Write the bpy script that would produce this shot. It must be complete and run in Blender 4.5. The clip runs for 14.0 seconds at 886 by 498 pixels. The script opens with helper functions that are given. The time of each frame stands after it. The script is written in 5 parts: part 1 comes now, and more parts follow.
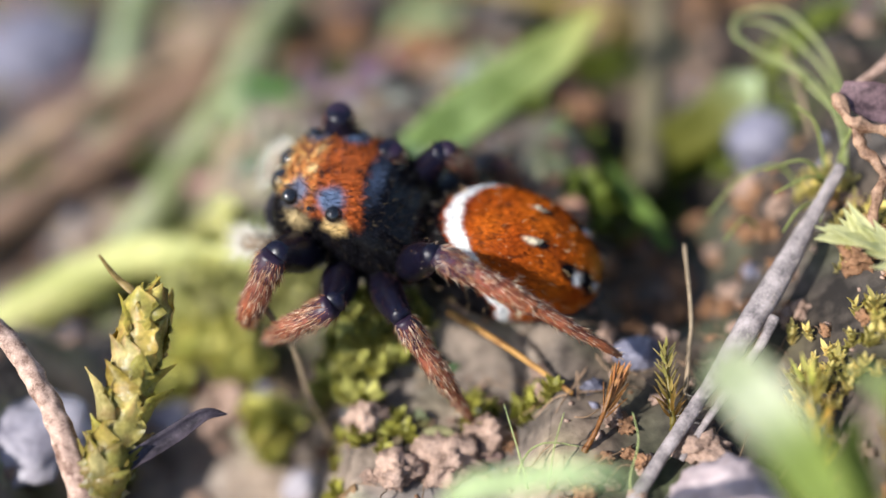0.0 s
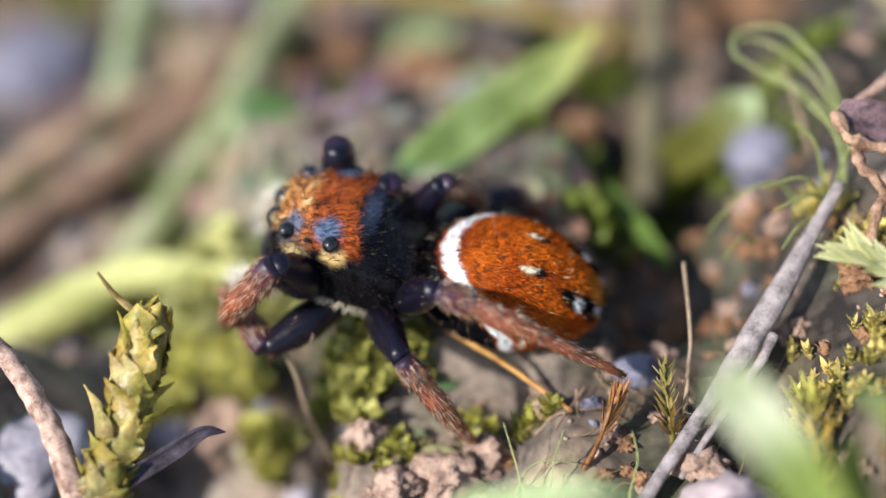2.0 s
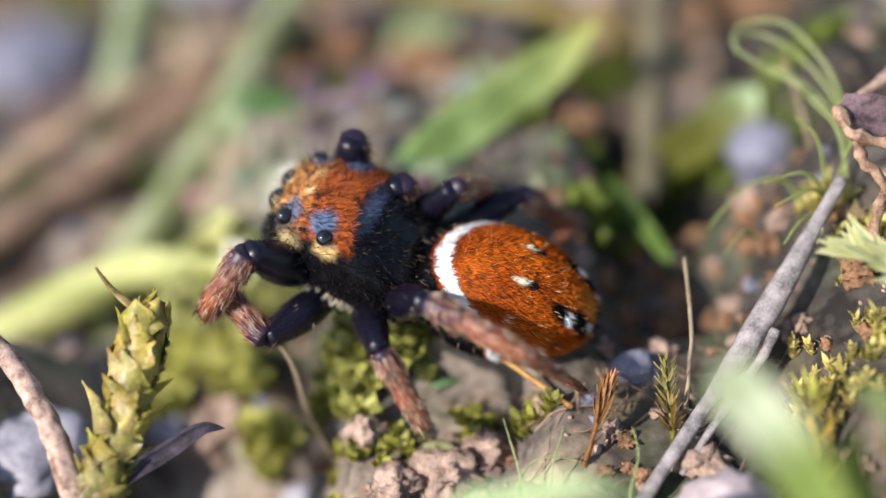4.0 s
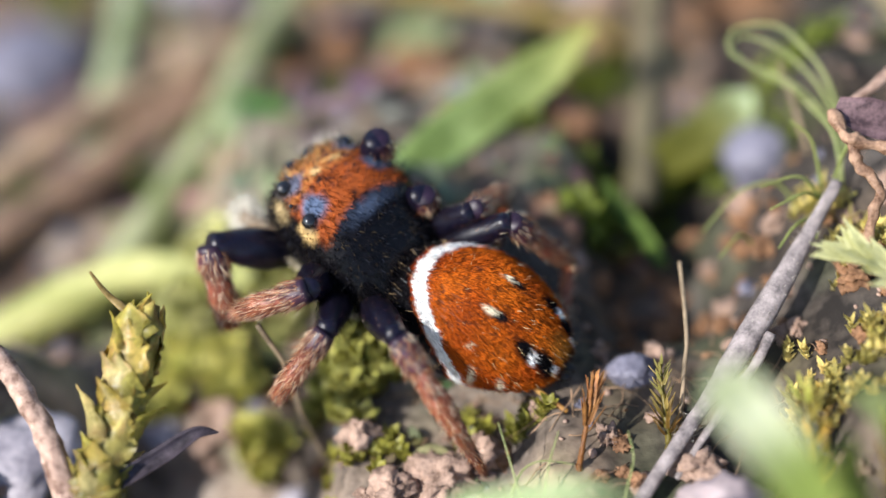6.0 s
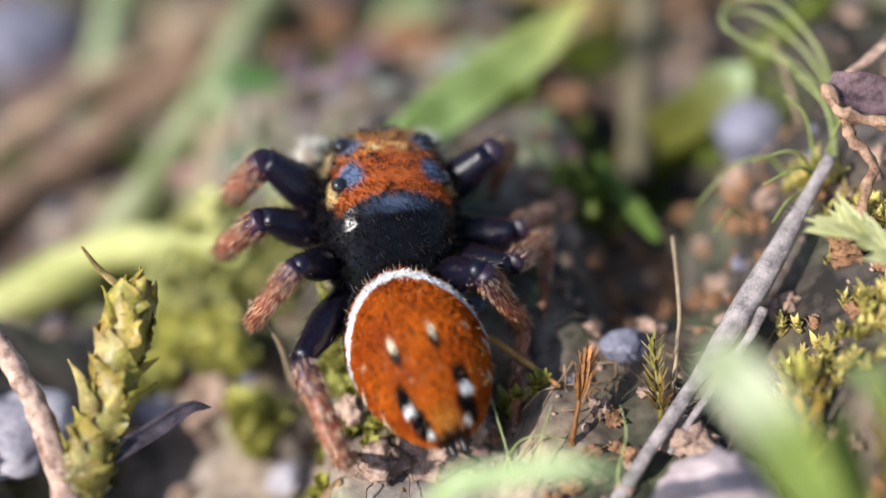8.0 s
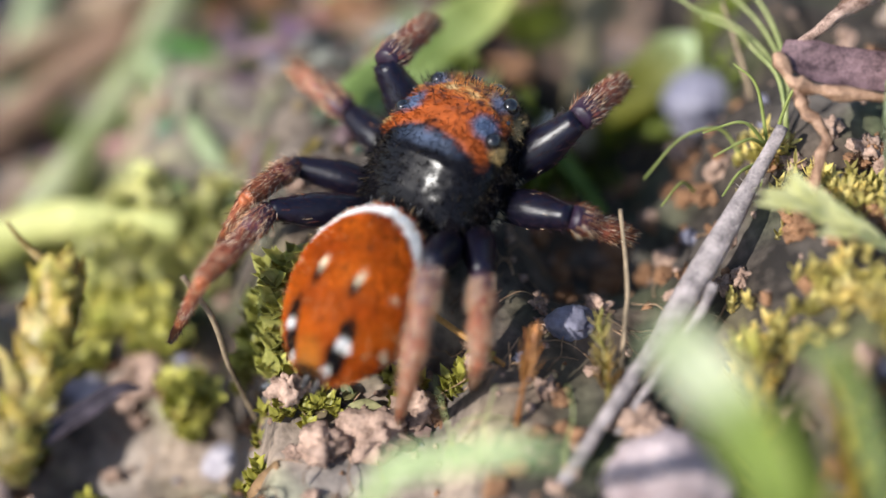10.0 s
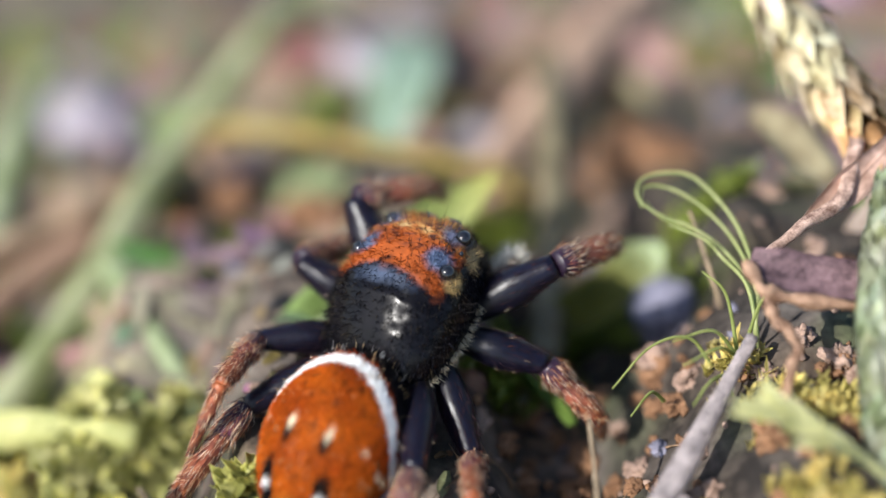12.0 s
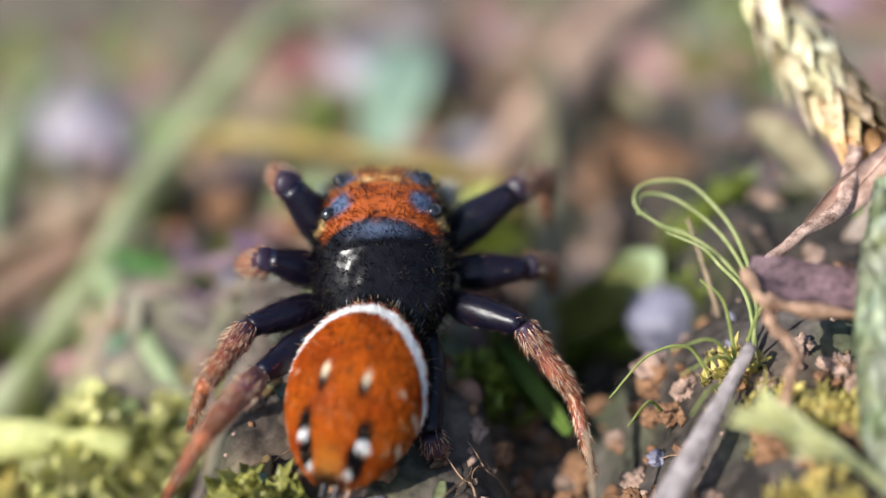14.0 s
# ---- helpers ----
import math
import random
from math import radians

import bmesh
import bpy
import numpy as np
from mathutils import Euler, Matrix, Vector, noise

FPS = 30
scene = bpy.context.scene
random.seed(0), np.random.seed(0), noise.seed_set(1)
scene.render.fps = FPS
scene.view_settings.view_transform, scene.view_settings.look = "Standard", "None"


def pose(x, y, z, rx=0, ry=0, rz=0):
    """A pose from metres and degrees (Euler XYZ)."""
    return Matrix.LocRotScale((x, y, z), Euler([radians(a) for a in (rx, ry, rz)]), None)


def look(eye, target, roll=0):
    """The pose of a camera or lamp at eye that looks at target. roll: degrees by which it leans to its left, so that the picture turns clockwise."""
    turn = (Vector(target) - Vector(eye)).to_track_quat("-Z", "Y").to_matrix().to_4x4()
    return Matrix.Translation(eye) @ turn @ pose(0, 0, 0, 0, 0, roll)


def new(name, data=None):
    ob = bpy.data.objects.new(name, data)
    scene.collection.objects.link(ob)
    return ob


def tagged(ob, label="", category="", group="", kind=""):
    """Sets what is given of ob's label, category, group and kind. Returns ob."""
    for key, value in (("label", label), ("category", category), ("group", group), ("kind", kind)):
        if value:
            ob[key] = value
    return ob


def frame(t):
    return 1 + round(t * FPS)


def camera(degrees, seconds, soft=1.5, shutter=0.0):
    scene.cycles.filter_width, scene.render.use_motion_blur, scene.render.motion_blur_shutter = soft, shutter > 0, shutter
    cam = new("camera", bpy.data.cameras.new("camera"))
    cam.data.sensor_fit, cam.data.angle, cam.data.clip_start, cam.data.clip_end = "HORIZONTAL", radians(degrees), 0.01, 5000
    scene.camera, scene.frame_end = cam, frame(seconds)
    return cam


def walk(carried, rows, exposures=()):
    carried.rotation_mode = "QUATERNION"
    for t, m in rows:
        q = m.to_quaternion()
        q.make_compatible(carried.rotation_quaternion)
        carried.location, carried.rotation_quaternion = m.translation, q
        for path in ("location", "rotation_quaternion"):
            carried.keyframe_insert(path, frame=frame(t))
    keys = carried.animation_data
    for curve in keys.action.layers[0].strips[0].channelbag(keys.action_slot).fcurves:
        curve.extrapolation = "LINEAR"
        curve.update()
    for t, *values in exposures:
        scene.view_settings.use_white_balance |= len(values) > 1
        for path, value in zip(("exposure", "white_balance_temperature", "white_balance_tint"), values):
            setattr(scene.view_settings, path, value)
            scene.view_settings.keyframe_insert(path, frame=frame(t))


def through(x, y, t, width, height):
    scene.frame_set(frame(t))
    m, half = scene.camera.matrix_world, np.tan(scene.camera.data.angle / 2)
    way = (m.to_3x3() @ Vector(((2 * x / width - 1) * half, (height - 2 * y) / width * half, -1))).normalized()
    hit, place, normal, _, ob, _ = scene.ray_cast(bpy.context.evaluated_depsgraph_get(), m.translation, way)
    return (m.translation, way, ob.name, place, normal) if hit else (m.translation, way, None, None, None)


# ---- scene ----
# A jumping spider on mossy soil, seen through a macro lens. Lengths in the tables are millimetres.
MM = 0.001
LENS = 26.33
REACH = 42.0
TILT = 48.77
FOCAL = 784 / math.tan(radians(LENS / 2))

cam = camera(LENS, 14.0)
cam.data.dof.use_dof = True
cam.data.dof.focus_distance = 0.0415
cam.data.dof.aperture_fstop = 23.0

# seconds, nearness, sideways swing, tilt
CAMERA_ROWS = [
    (0, 1.0000, 0.0, 0.0), (0.5, 0.9997, -0.8, 10.8), (1, 0.9999, -0.8, 19.5), (1.5, 1.0000, -1.4, 26.9),
    (2, 1.0006, -1.7, 31.1), (2.5, 1.0025, -1.2, 29.9), (3, 1.0037, -0.9, 26.7), (5.5, 1.0071, -8.2, 22.1),
    (6, 1.0071, -11.3, 29.7), (6.5, 1.0075, -14.5, 37.6), (7, 1.0077, -18.1, 32.8), (7.5, 1.0081, -21.3, 11.7),
    (8, 1.0088, -24.2, -14.8), (8.5, 1.0160, -48.4, -37.8), (8.7, 1.0196, -60.0, -47.0), (10.8, 1.0582, -166.0, -61.7),
    (11, 1.0605, -173.1, 21.4), (11.5, 1.0646, -186.1, 251.2), (12, 1.0676, -196.0, 311.1), (12.5, 1.0673, -201.0, 310.1),
    (13, 1.0713, -207.3, 314.6), (13.5, 1.0762, -211.6, 322.6), (14, 1.0774, -205.4, 328.3),
]


def camera_pose(near, swing, tip):
    back = Vector((0, -math.cos(radians(TILT)), math.sin(radians(TILT))))
    eye = (Vector((0, 0, 2.5)) + back * (REACH / near)) * MM
    base = look(eye, (0, 0, 2.5 * MM))
    turn = Euler((math.atan(tip / FOCAL), math.atan(swing / FOCAL), 0)).to_matrix().to_4x4()
    return base @ turn


walk(cam, [(t, camera_pose(s, a, b)) for t, s, a, b in CAMERA_ROWS])

# ---- light ----
SUN_WAY = Vector((-0.66, -0.38, 0.64)).normalized()
world = bpy.data.worlds.new("sky")
scene.world = world
world.use_nodes = True
sky = world.node_tree.nodes.new("ShaderNodeTexSky")
sky.sky_type = "NISHITA"
sky.sun_disc = False
sky.sun_elevation = math.asin(SUN_WAY.z)
sky.sun_rotation = math.atan2(SUN_WAY.x, SUN_WAY.y)
world.node_tree.links.new(sky.outputs[0], world.node_tree.nodes["Background"].inputs[0])
world.node_tree.nodes["Background"].inputs[1].default_value = 0.15
sun = new("sun", bpy.data.lights.new("sun", "SUN"))
sun.data.energy = 5.0
sun.data.angle = radians(0.6)
sun.data.color = (1.0, 0.972, 0.93)
sun.matrix_world = look(SUN_WAY, (0, 0, 0))
scene.view_settings.exposure = 0.45

# ---- materials ----
def material(name, dark, light, rough=0.6, scale=1.0, bump=0.3, spec=0.4, through=0.0, tone=False, coat=0.0, fine=6.0, sheen=0.0):
    """A surface of two mixed colours in patches of about `scale` millimetres with fine grain; `through` lets light pass a leaf."""
    m = bpy.data.materials.new(name)
    m.use_nodes = True
    n, l = m.node_tree.nodes, m.node_tree.links
    bsdf = n["Principled BSDF"]
    where = n.new("ShaderNodeTexCoord")
    big, small = n.new("ShaderNodeTexNoise"), n.new("ShaderNodeTexNoise")
    big.inputs["Scale"].default_value = 1000 / scale
    big.inputs["Detail"].default_value = 4
    small.inputs["Scale"].default_value = 1000 * fine / scale
    small.inputs["Detail"].default_value = 3
    for x in (big, small):
        l.new(where.outputs["Object"], x.inputs["Vector"])
    add = n.new("ShaderNodeMath")
    add.operation = "MULTIPLY_ADD"
    add.inputs[1].default_value = 0.45
    l.new(small.outputs["Fac"], add.inputs[0])
    l.new(big.outputs["Fac"], add.inputs[2])
    ramp = n.new("ShaderNodeValToRGB")
    ramp.color_ramp.elements[0].position, ramp.color_ramp.elements[1].position = 0.52, 0.92
    ramp.color_ramp.elements[0].color, ramp.color_ramp.elements[1].color = (*dark, 1), (*light, 1)
    l.new(add.outputs[0], ramp.inputs[0])
    colour = ramp.outputs[0]
    if tone:
        att = n.new("ShaderNodeAttribute")
        att.attribute_name = "tone"
        mul = n.new("ShaderNodeMix")
        mul.data_type, mul.blend_type = "RGBA", "MULTIPLY"
        mul.inputs["Factor"].default_value = 1
        l.new(att.outputs["Color"], mul.inputs["A"])
        l.new(colour, mul.inputs["B"])
        colour = mul.outputs["Result"]
    l.new(colour, bsdf.inputs["Base Color"])
    bsdf.inputs["Roughness"].default_value = rough
    bsdf.inputs["Specular IOR Level"].default_value = spec
    bsdf.inputs["Coat Weight"].default_value = coat
    bsdf.inputs["Coat Roughness"].default_value = 0.15
    bsdf.inputs["Sheen Weight"].default_value = sheen
    if bump:
        b = n.new("ShaderNodeBump")
        b.inputs["Strength"].default_value = bump
        b.inputs["Distance"].default_value = 0.06 * scale * MM
        l.new(add.outputs[0], b.inputs["Height"])
        l.new(b.outputs[0], bsdf.inputs["Normal"])
    if through:
        t, mix = n.new("ShaderNodeBsdfTranslucent"), n.new("ShaderNodeMixShader")
        l.new(colour, t.inputs["Color"])
        mix.inputs[0].default_value = through
        l.new(bsdf.outputs[0], mix.inputs[1])
        l.new(t.outputs[0], mix.inputs[2])
        l.new(mix.outputs[0], n["Material Output"].inputs["Surface"])
    return m


SOIL = material("soil", (0.048, 0.038, 0.030), (0.34, 0.275, 0.21), 0.85, 1.6, 0.9, 0.3, tone=True)
CRUMB = material("crumbly_earth", (0.12, 0.075, 0.055), (0.45, 0.31, 0.24), 0.85, 0.5, 0.9, 0.3)
RUST_EARTH = material("rusty_earth", (0.10, 0.05, 0.025), (0.32, 0.17, 0.09), 0.85, 0.6, 0.8, 0.3)
LILAC_STONE = material("lilac_grey_stone", (0.18, 0.165, 0.20), (0.47, 0.43, 0.47), 0.6, 0.9, 0.5, 0.5)
PINK_STONE = material("pink_lilac_stone", (0.20, 0.15, 0.155), (0.47, 0.38, 0.38), 0.7, 1.1, 0.6, 0.3)
MOSS = material("moss_leaf", (0.20, 0.20, 0.025), (0.46, 0.42, 0.10), 0.4, 0.6, 0.3, 0.5, 0.45, tone=True)
LEAF = material("green_leaf", (0.20, 0.25, 0.06), (0.42, 0.47, 0.16), 0.58, 1.2, 0.3, 0.3, 0.4, tone=True)
BARK = material("weathered_bark", (0.13, 0.070, 0.050), (0.62, 0.43, 0.34), 0.75, 0.28, 1.0, 0.3)
SLATE = material("slate_grey_stone", (0.07, 0.07, 0.10), (0.24, 0.23, 0.29), 0.6, 0.8, 0.5, 0.4)
GREY_WOOD = material("grey_dry_twig", (0.10, 0.085, 0.085), (0.38, 0.325, 0.315), 0.6, 0.4, 0.7, 0.4)
STEM = material("dry_stem", (0.10, 0.075, 0.045), (0.34, 0.25, 0.16), 0.65, 0.9, 0.5, 0.4, tone=True)
DEAD_LEAF = material("dead_leaf", (0.016, 0.013, 0.018), (0.085, 0.068, 0.085), 0.65, 0.4, 1.0, 0.25)
BROWN_LEAF = material("curled_brown_leaf", (0.14, 0.07, 0.04), (0.50, 0.31, 0.20), 0.6, 0.4, 0.8, 0.4, 0.15)
STRAW = material("straw", (0.30, 0.13, 0.025), (0.60, 0.33, 0.09), 0.5, 0.4, 0.3, 0.5, 0.2)
DRY_LITTER = material("dry_litter", (0.22, 0.16, 0.12), (0.50, 0.41, 0.34), 0.6, 0.9, 0.6, 0.4, 0.15, tone=True)
CREAM_MOSS = material("cream_moss", (0.60, 0.60, 0.28), (0.86, 0.85, 0.52), 0.5, 0.5, 0.3, 0.4, 0.5)
PURPLE_LEAF = material("purple_brown_leaf", (0.050, 0.030, 0.034), (0.24, 0.15, 0.16), 0.6, 0.4, 1.0, 0.3)
PALE_GRASS = material("pale_grass", (0.30, 0.36, 0.12), (0.55, 0.58, 0.26), 0.45, 0.5, 0.2, 0.5, 0.4)
FUR = material("scale_fur", (0.55, 0.55, 0.55), (1.0, 1.0, 1.0), 0.55, 0.25, 0.6, 0.15, tone=True, fine=4)
HAIR = material("setae", (0.75, 0.75, 0.75), (1.0, 1.0, 1.0), 0.5, 0.3, 0.0, 0.07, tone=True)
SHELL = material("black_cuticle", (0.006, 0.006, 0.010), (0.016, 0.016, 0.028), 0.28, 0.3, 0.35, 0.6, coat=0.25)
LIMB = material("leg_cuticle", (0.5, 0.5, 0.5), (1.0, 1.0, 1.0), 0.42, 0.22, 0.8, 0.4, tone=True)
THIGH_SHELL = material("thigh_cuticle", (0.5, 0.5, 0.5), (1.0, 1.0, 1.0), 0.32, 0.12, 0.9, 0.35, tone=True)
SHOOT = material("moss_shoot_leaf", (0.20, 0.17, 0.035), (0.56, 0.50, 0.17), 0.38, 0.5, 0.5, 0.5, 0.5, tone=True)
EYE_GLASS = material("eye_lens", (0.004, 0.004, 0.005), (0.010, 0.010, 0.012), 0.06, 0.5, 0.0, 0.6, coat=0.6)


# ---- tools for building ----
class Buf:
    """Collects points, faces and a colour for each point."""

    def __init__(self):
        self.v, self.f, self.c = [], [], []

    def put(self, pts, faces, col=(1, 1, 1)):
        k = len(self.v)
        self.v.extend(tuple(p) for p in pts)
        self.f.extend(tuple(i + k for i in q) for q in faces)
        self.c.extend([col] * len(pts) if not isinstance(col, list) else col)


def part(name, buf, mat, parent=None, label="", smooth=True):
    mesh = bpy.data.meshes.new(name)
    mesh.from_pydata([(x * MM, y * MM, z * MM) for x, y, z in buf.v], [], buf.f)
    mesh.materials.append(mat)
    mesh.polygons.foreach_set("use_smooth", [smooth] * len(mesh.polygons))
    att = mesh.color_attributes.new("tone", "FLOAT_COLOR", "POINT")
    att.data.foreach_set("color", np.c_[np.array(buf.c, dtype=float), np.ones(len(buf.c))].ravel())
    ob = new(name, mesh)
    if parent:
        ob.parent = parent
    if label:
        ob["label"] = label
    return ob


def spline(pts, count):
    """A smooth curve through the points, as `count` points."""
    p = [Vector(q) for q in pts]
    if len(p) == 2:
        return [p[0].lerp(p[1], i / (count - 1)) for i in range(count)]
    p = [2 * p[0] - p[1], *p, 2 * p[-1] - p[-2]]
    out, spans = [], len(p) - 3
    for i in range(count):
        u = i / (count - 1) * spans
        k = min(int(u), spans - 1)
        u -= k
        a, b, c, d = p[k:k + 4]
        out.append(0.5 * (2 * b + (c - a) * u + (2 * a - 5 * b + 4 * c - d) * u * u + (3 * b - a - 3 * c + d) * u ** 3))
    return out


def frames_along(line):
    """Ahead, side and up for each point of a line."""
    out, side = [], None
    for i, p in enumerate(line):
        ahead = (line[min(i + 1, len(line) - 1)] - line[max(i - 1, 0)]).normalized()
        if side is None:
            side = ahead.cross(Vector((0, 0, 1)) if abs(ahead.z) < 0.9 else Vector((0, 1, 0))).normalized()
        side = (side - ahead * side.dot(ahead)).normalized()
        out.append((ahead, side, side.cross(ahead)))
    return out


def tube(buf, line, radius, sides=10, col=(1, 1, 1), rough=0.0, seed=0.0, flat=1.0):
    """A tube along a line; radius(u) with u from 0 to 1; rough makes it knobbly; flat squeezes it."""
    n, pts, cols = len(line), [], []
    for i, (p, (_, s, u)) in enumerate(zip(line, frames_along(line))):
        r = radius(i / (n - 1))
        for j in range(sides):
            a = 2 * math.pi * j / sides
            q = s * math.cos(a) + u * (math.sin(a) * flat)
            k = 1 + rough * noise.noise(Vector((i * 0.21 + seed, math.cos(a) * 1.3 + seed, math.sin(a) * 1.3)))
            pts.append(p + q * r * k)
            cols.append(col(i / (n - 1), a) if callable(col) else col)
    faces = [(i * sides + j, i * sides + (j + 1) % sides, (i + 1) * sides + (j + 1) % sides, (i + 1) * sides + j)
             for i in range(n - 1) for j in range(sides)]
    faces += [tuple(range(sides - 1, -1, -1)), tuple(range((n - 1) * sides, n * sides))]
    buf.put(pts, faces, cols)


def hair(buf, root, way, length, width, col, bend=None):
    """One bristle: a thin three-sided spike, bent once."""
    way = way.normalized()
    side = way.orthogonal().normalized()
    up = way.cross(side)
    mid = root + way * (length * 0.5)
    tip = root + way * length + (bend * length if bend else Vector())
    ring = [side, -0.5 * side + 0.87 * up, -0.5 * side - 0.87 * up]
    buf.put([root + r * width for r in ring] + [mid + r * width * 0.7 for r in ring] + [tip],
            [(0, 1, 4, 3), (1, 2, 5, 4), (2, 0, 3, 5), (3, 4, 6), (4, 5, 6), (5, 3, 6)], col)


def leaflet(buf, root, ahead, up, length, width, col, cup=0.35, curl=0.2, thick=0.02, rows=5):
    """A pointed leaf with a keel, cupped across and curled along, with thickness."""
    ahead = ahead.normalized()
    side = ahead.cross(up).normalized()
    up = side.cross(ahead)
    pts, cols = [], []
    for layer in (0, 1):
        for i in range(rows + 1):
            u = i / rows
            w = width * 0.5 * (math.sin(math.pi * min(1, u * 0.75 + 0.25)) ** 0.8) * (1 - u ** 4) + 0.004
            c = root + ahead * (u * length) + up * (curl * length * u * u) - up * (layer * thick)
            for j in (-1, 0, 1):
                pts.append(c + side * (j * w) + up * (cup * w * abs(j)))
                k = 0.85 + 0.3 * u
                cols.append(tuple(x * k for x in col))
    n = (rows + 1) * 3
    faces = []
    for i in range(rows):
        for j in range(2):
            a = i * 3 + j
            faces += [(a, a + 1, a + 4, a + 3), (n + a, n + a + 3, n + a + 4, n + a + 1)]
        for j in (0, 2):
            a = i * 3 + j
            faces.append((a, a + 3, n + a + 3, n + a))
    buf.put(pts, faces, cols)


def ragged_leaf(buf, root, ahead, out, length, width, tint, seed, flare):
    """A broad clasping moss leaf with a torn edge and a drawn-out tip; flare bends the tip outwards."""
    ahead = ahead.normalized()
    side = ahead.cross(out).normalized()
    out = side.cross(ahead)
    rows, cross = 10, (-1, -0.6, -0.2, 0.2, 0.6, 1)
    pts, cols = [], []
    for layer in (0, 1):
        for i in range(rows + 1):
            u = i / rows
            for j in cross:
                torn = 1 + (0.5 * noise.noise(Vector((u * 7 + seed, j * 1.5, seed))) if abs(j) > 0.5 else 0)
                w = width * 0.5 * math.sin(math.pi * min(1, 0.28 + 0.72 * u)) ** 0.6 * (1 - u ** 4) * torn + 0.008
                p = root + ahead * (u * length) + side * (j * w)
                p += out * (flare * length * u ** 2.3 - 0.55 * w * j * j - layer * 0.016 + 0.05 * noise.noise(Vector((u * 4, j * 2, seed * 1.7))))
                pts.append(p)
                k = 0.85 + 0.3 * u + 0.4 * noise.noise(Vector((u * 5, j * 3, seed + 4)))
                brown = max(0.0, noise.noise(Vector((u * 3, j * 1.5, seed + 9)))) + 0.5 * max(0, u - 0.8)
                cols.append((tint[0] * k, tint[1] * k * (1 - 0.35 * brown), tint[2] * k))
    c = len(cross)
    n, faces = (rows + 1) * c, []
    for i in range(rows):
        for j in range(c - 1):
            a = i * c + j
            faces += [(a, a + 1, a + c + 1, a + c), (n + a, n + a + c, n + a + c + 1, n + a + 1)]
        for j in (0, c - 1):
            a = i * c + j
            faces.append((a, a + c, n + a + c, n + a))
    buf.put(pts, faces, cols)


def blade(buf, pts, width, col, thick=0.06, count=24, up=(0, -0.6, 0.8), taper=0.7, fold=0.15):
    """A grass-like blade along a curve, folded along its midrib."""
    line = spline(pts, count)
    up = Vector(up)
    v, cols = [], []
    for layer in (0, 1):
        for i, p in enumerate(line):
            u = i / (count - 1)
            ahead = (line[min(i + 1, count - 1)] - line[max(i - 1, 0)]).normalized()
            s = ahead.cross(up).normalized()
            n = s.cross(ahead)
            w = width * 0.5 * (min(1, 0.45 + u * 1.4)) * (1 - max(0, (u - taper) / (1 - taper)) ** 1.6) + 0.01
            for j in (-1, -0.5, 0, 0.5, 1):
                v.append(p + s * (j * w) + n * (fold * w * abs(j)) - n * (layer * thick))
                k = 0.9 + 0.12 * (1 if j == 0 else 0) + 0.06 * noise.noise(Vector((u * 9, j * 2, width)))
                c = col(u) if callable(col) else col
                cols.append(tuple(x * k for x in c))
    m, f = count * 5, []
    for i in range(count - 1):
        for j in range(4):
            a = i * 5 + j
            f += [(a, a + 1, a + 6, a + 5), (m + a, m + a + 5, m + a + 6, m + a + 1)]
        for j in (0, 4):
            a = i * 5 + j
            f.append((a, a + 5, m + a + 5, m + a))
    buf.put(v, f, cols)


ICO = bmesh.new()
bmesh.ops.create_icosphere(ICO, subdivisions=4, radius=1)
ICO.verts.ensure_lookup_table()
ICO_V = [v.co.copy() for v in ICO.verts]
ICO_F = [tuple(v.index for v in f.verts) for f in ICO.faces]
ICO.free()
ICO = bmesh.new()
bmesh.ops.create_icosphere(ICO, subdivisions=1, radius=1)
SMALL_V = [v.co.copy() for v in ICO.verts]
SMALL_F = [tuple(v.index for v in f.verts) for f in ICO.faces]
ICO.free()


def lump(buf, centre, size, seed, rough=0.35, col=(1, 1, 1), small=False):
    """A broken, uneven stone or clod."""
    pts = []
    for v in (SMALL_V if small else ICO_V):
        k = 1 + rough * noise.noise(v * 1.3 + Vector((seed * 3.1, seed, 0))) + rough * 0.5 * noise.noise(v * 3.7 + Vector((0, seed, seed)))
        if not small:
            k += rough * 0.45 * noise.noise(v * 7 + Vector((seed, 0, 0))) + rough * 0.25 * noise.noise(v * 15 + Vector((seed, 0, 4)))
        pts.append(Vector(centre) + Vector((v.x * size[0], v.y * size[1], v.z * size[2])) * k)
    buf.put(pts, SMALL_F if small else ICO_F, col)


def ease(u):
    u = min(1.0, max(0.0, u))
    return u * u * (3 - 2 * u)


def fall(y):
    """How far the ground has sunk at y: it slopes away behind the spider and levels out far off."""
    if y < 8:
        return 0.025 * max(0.0, y - 2) ** 2
    return 0.9 + 0.27 * (min(y, 30) - 8) + 0.3 * max(0.0, min(y, 80) - 30)


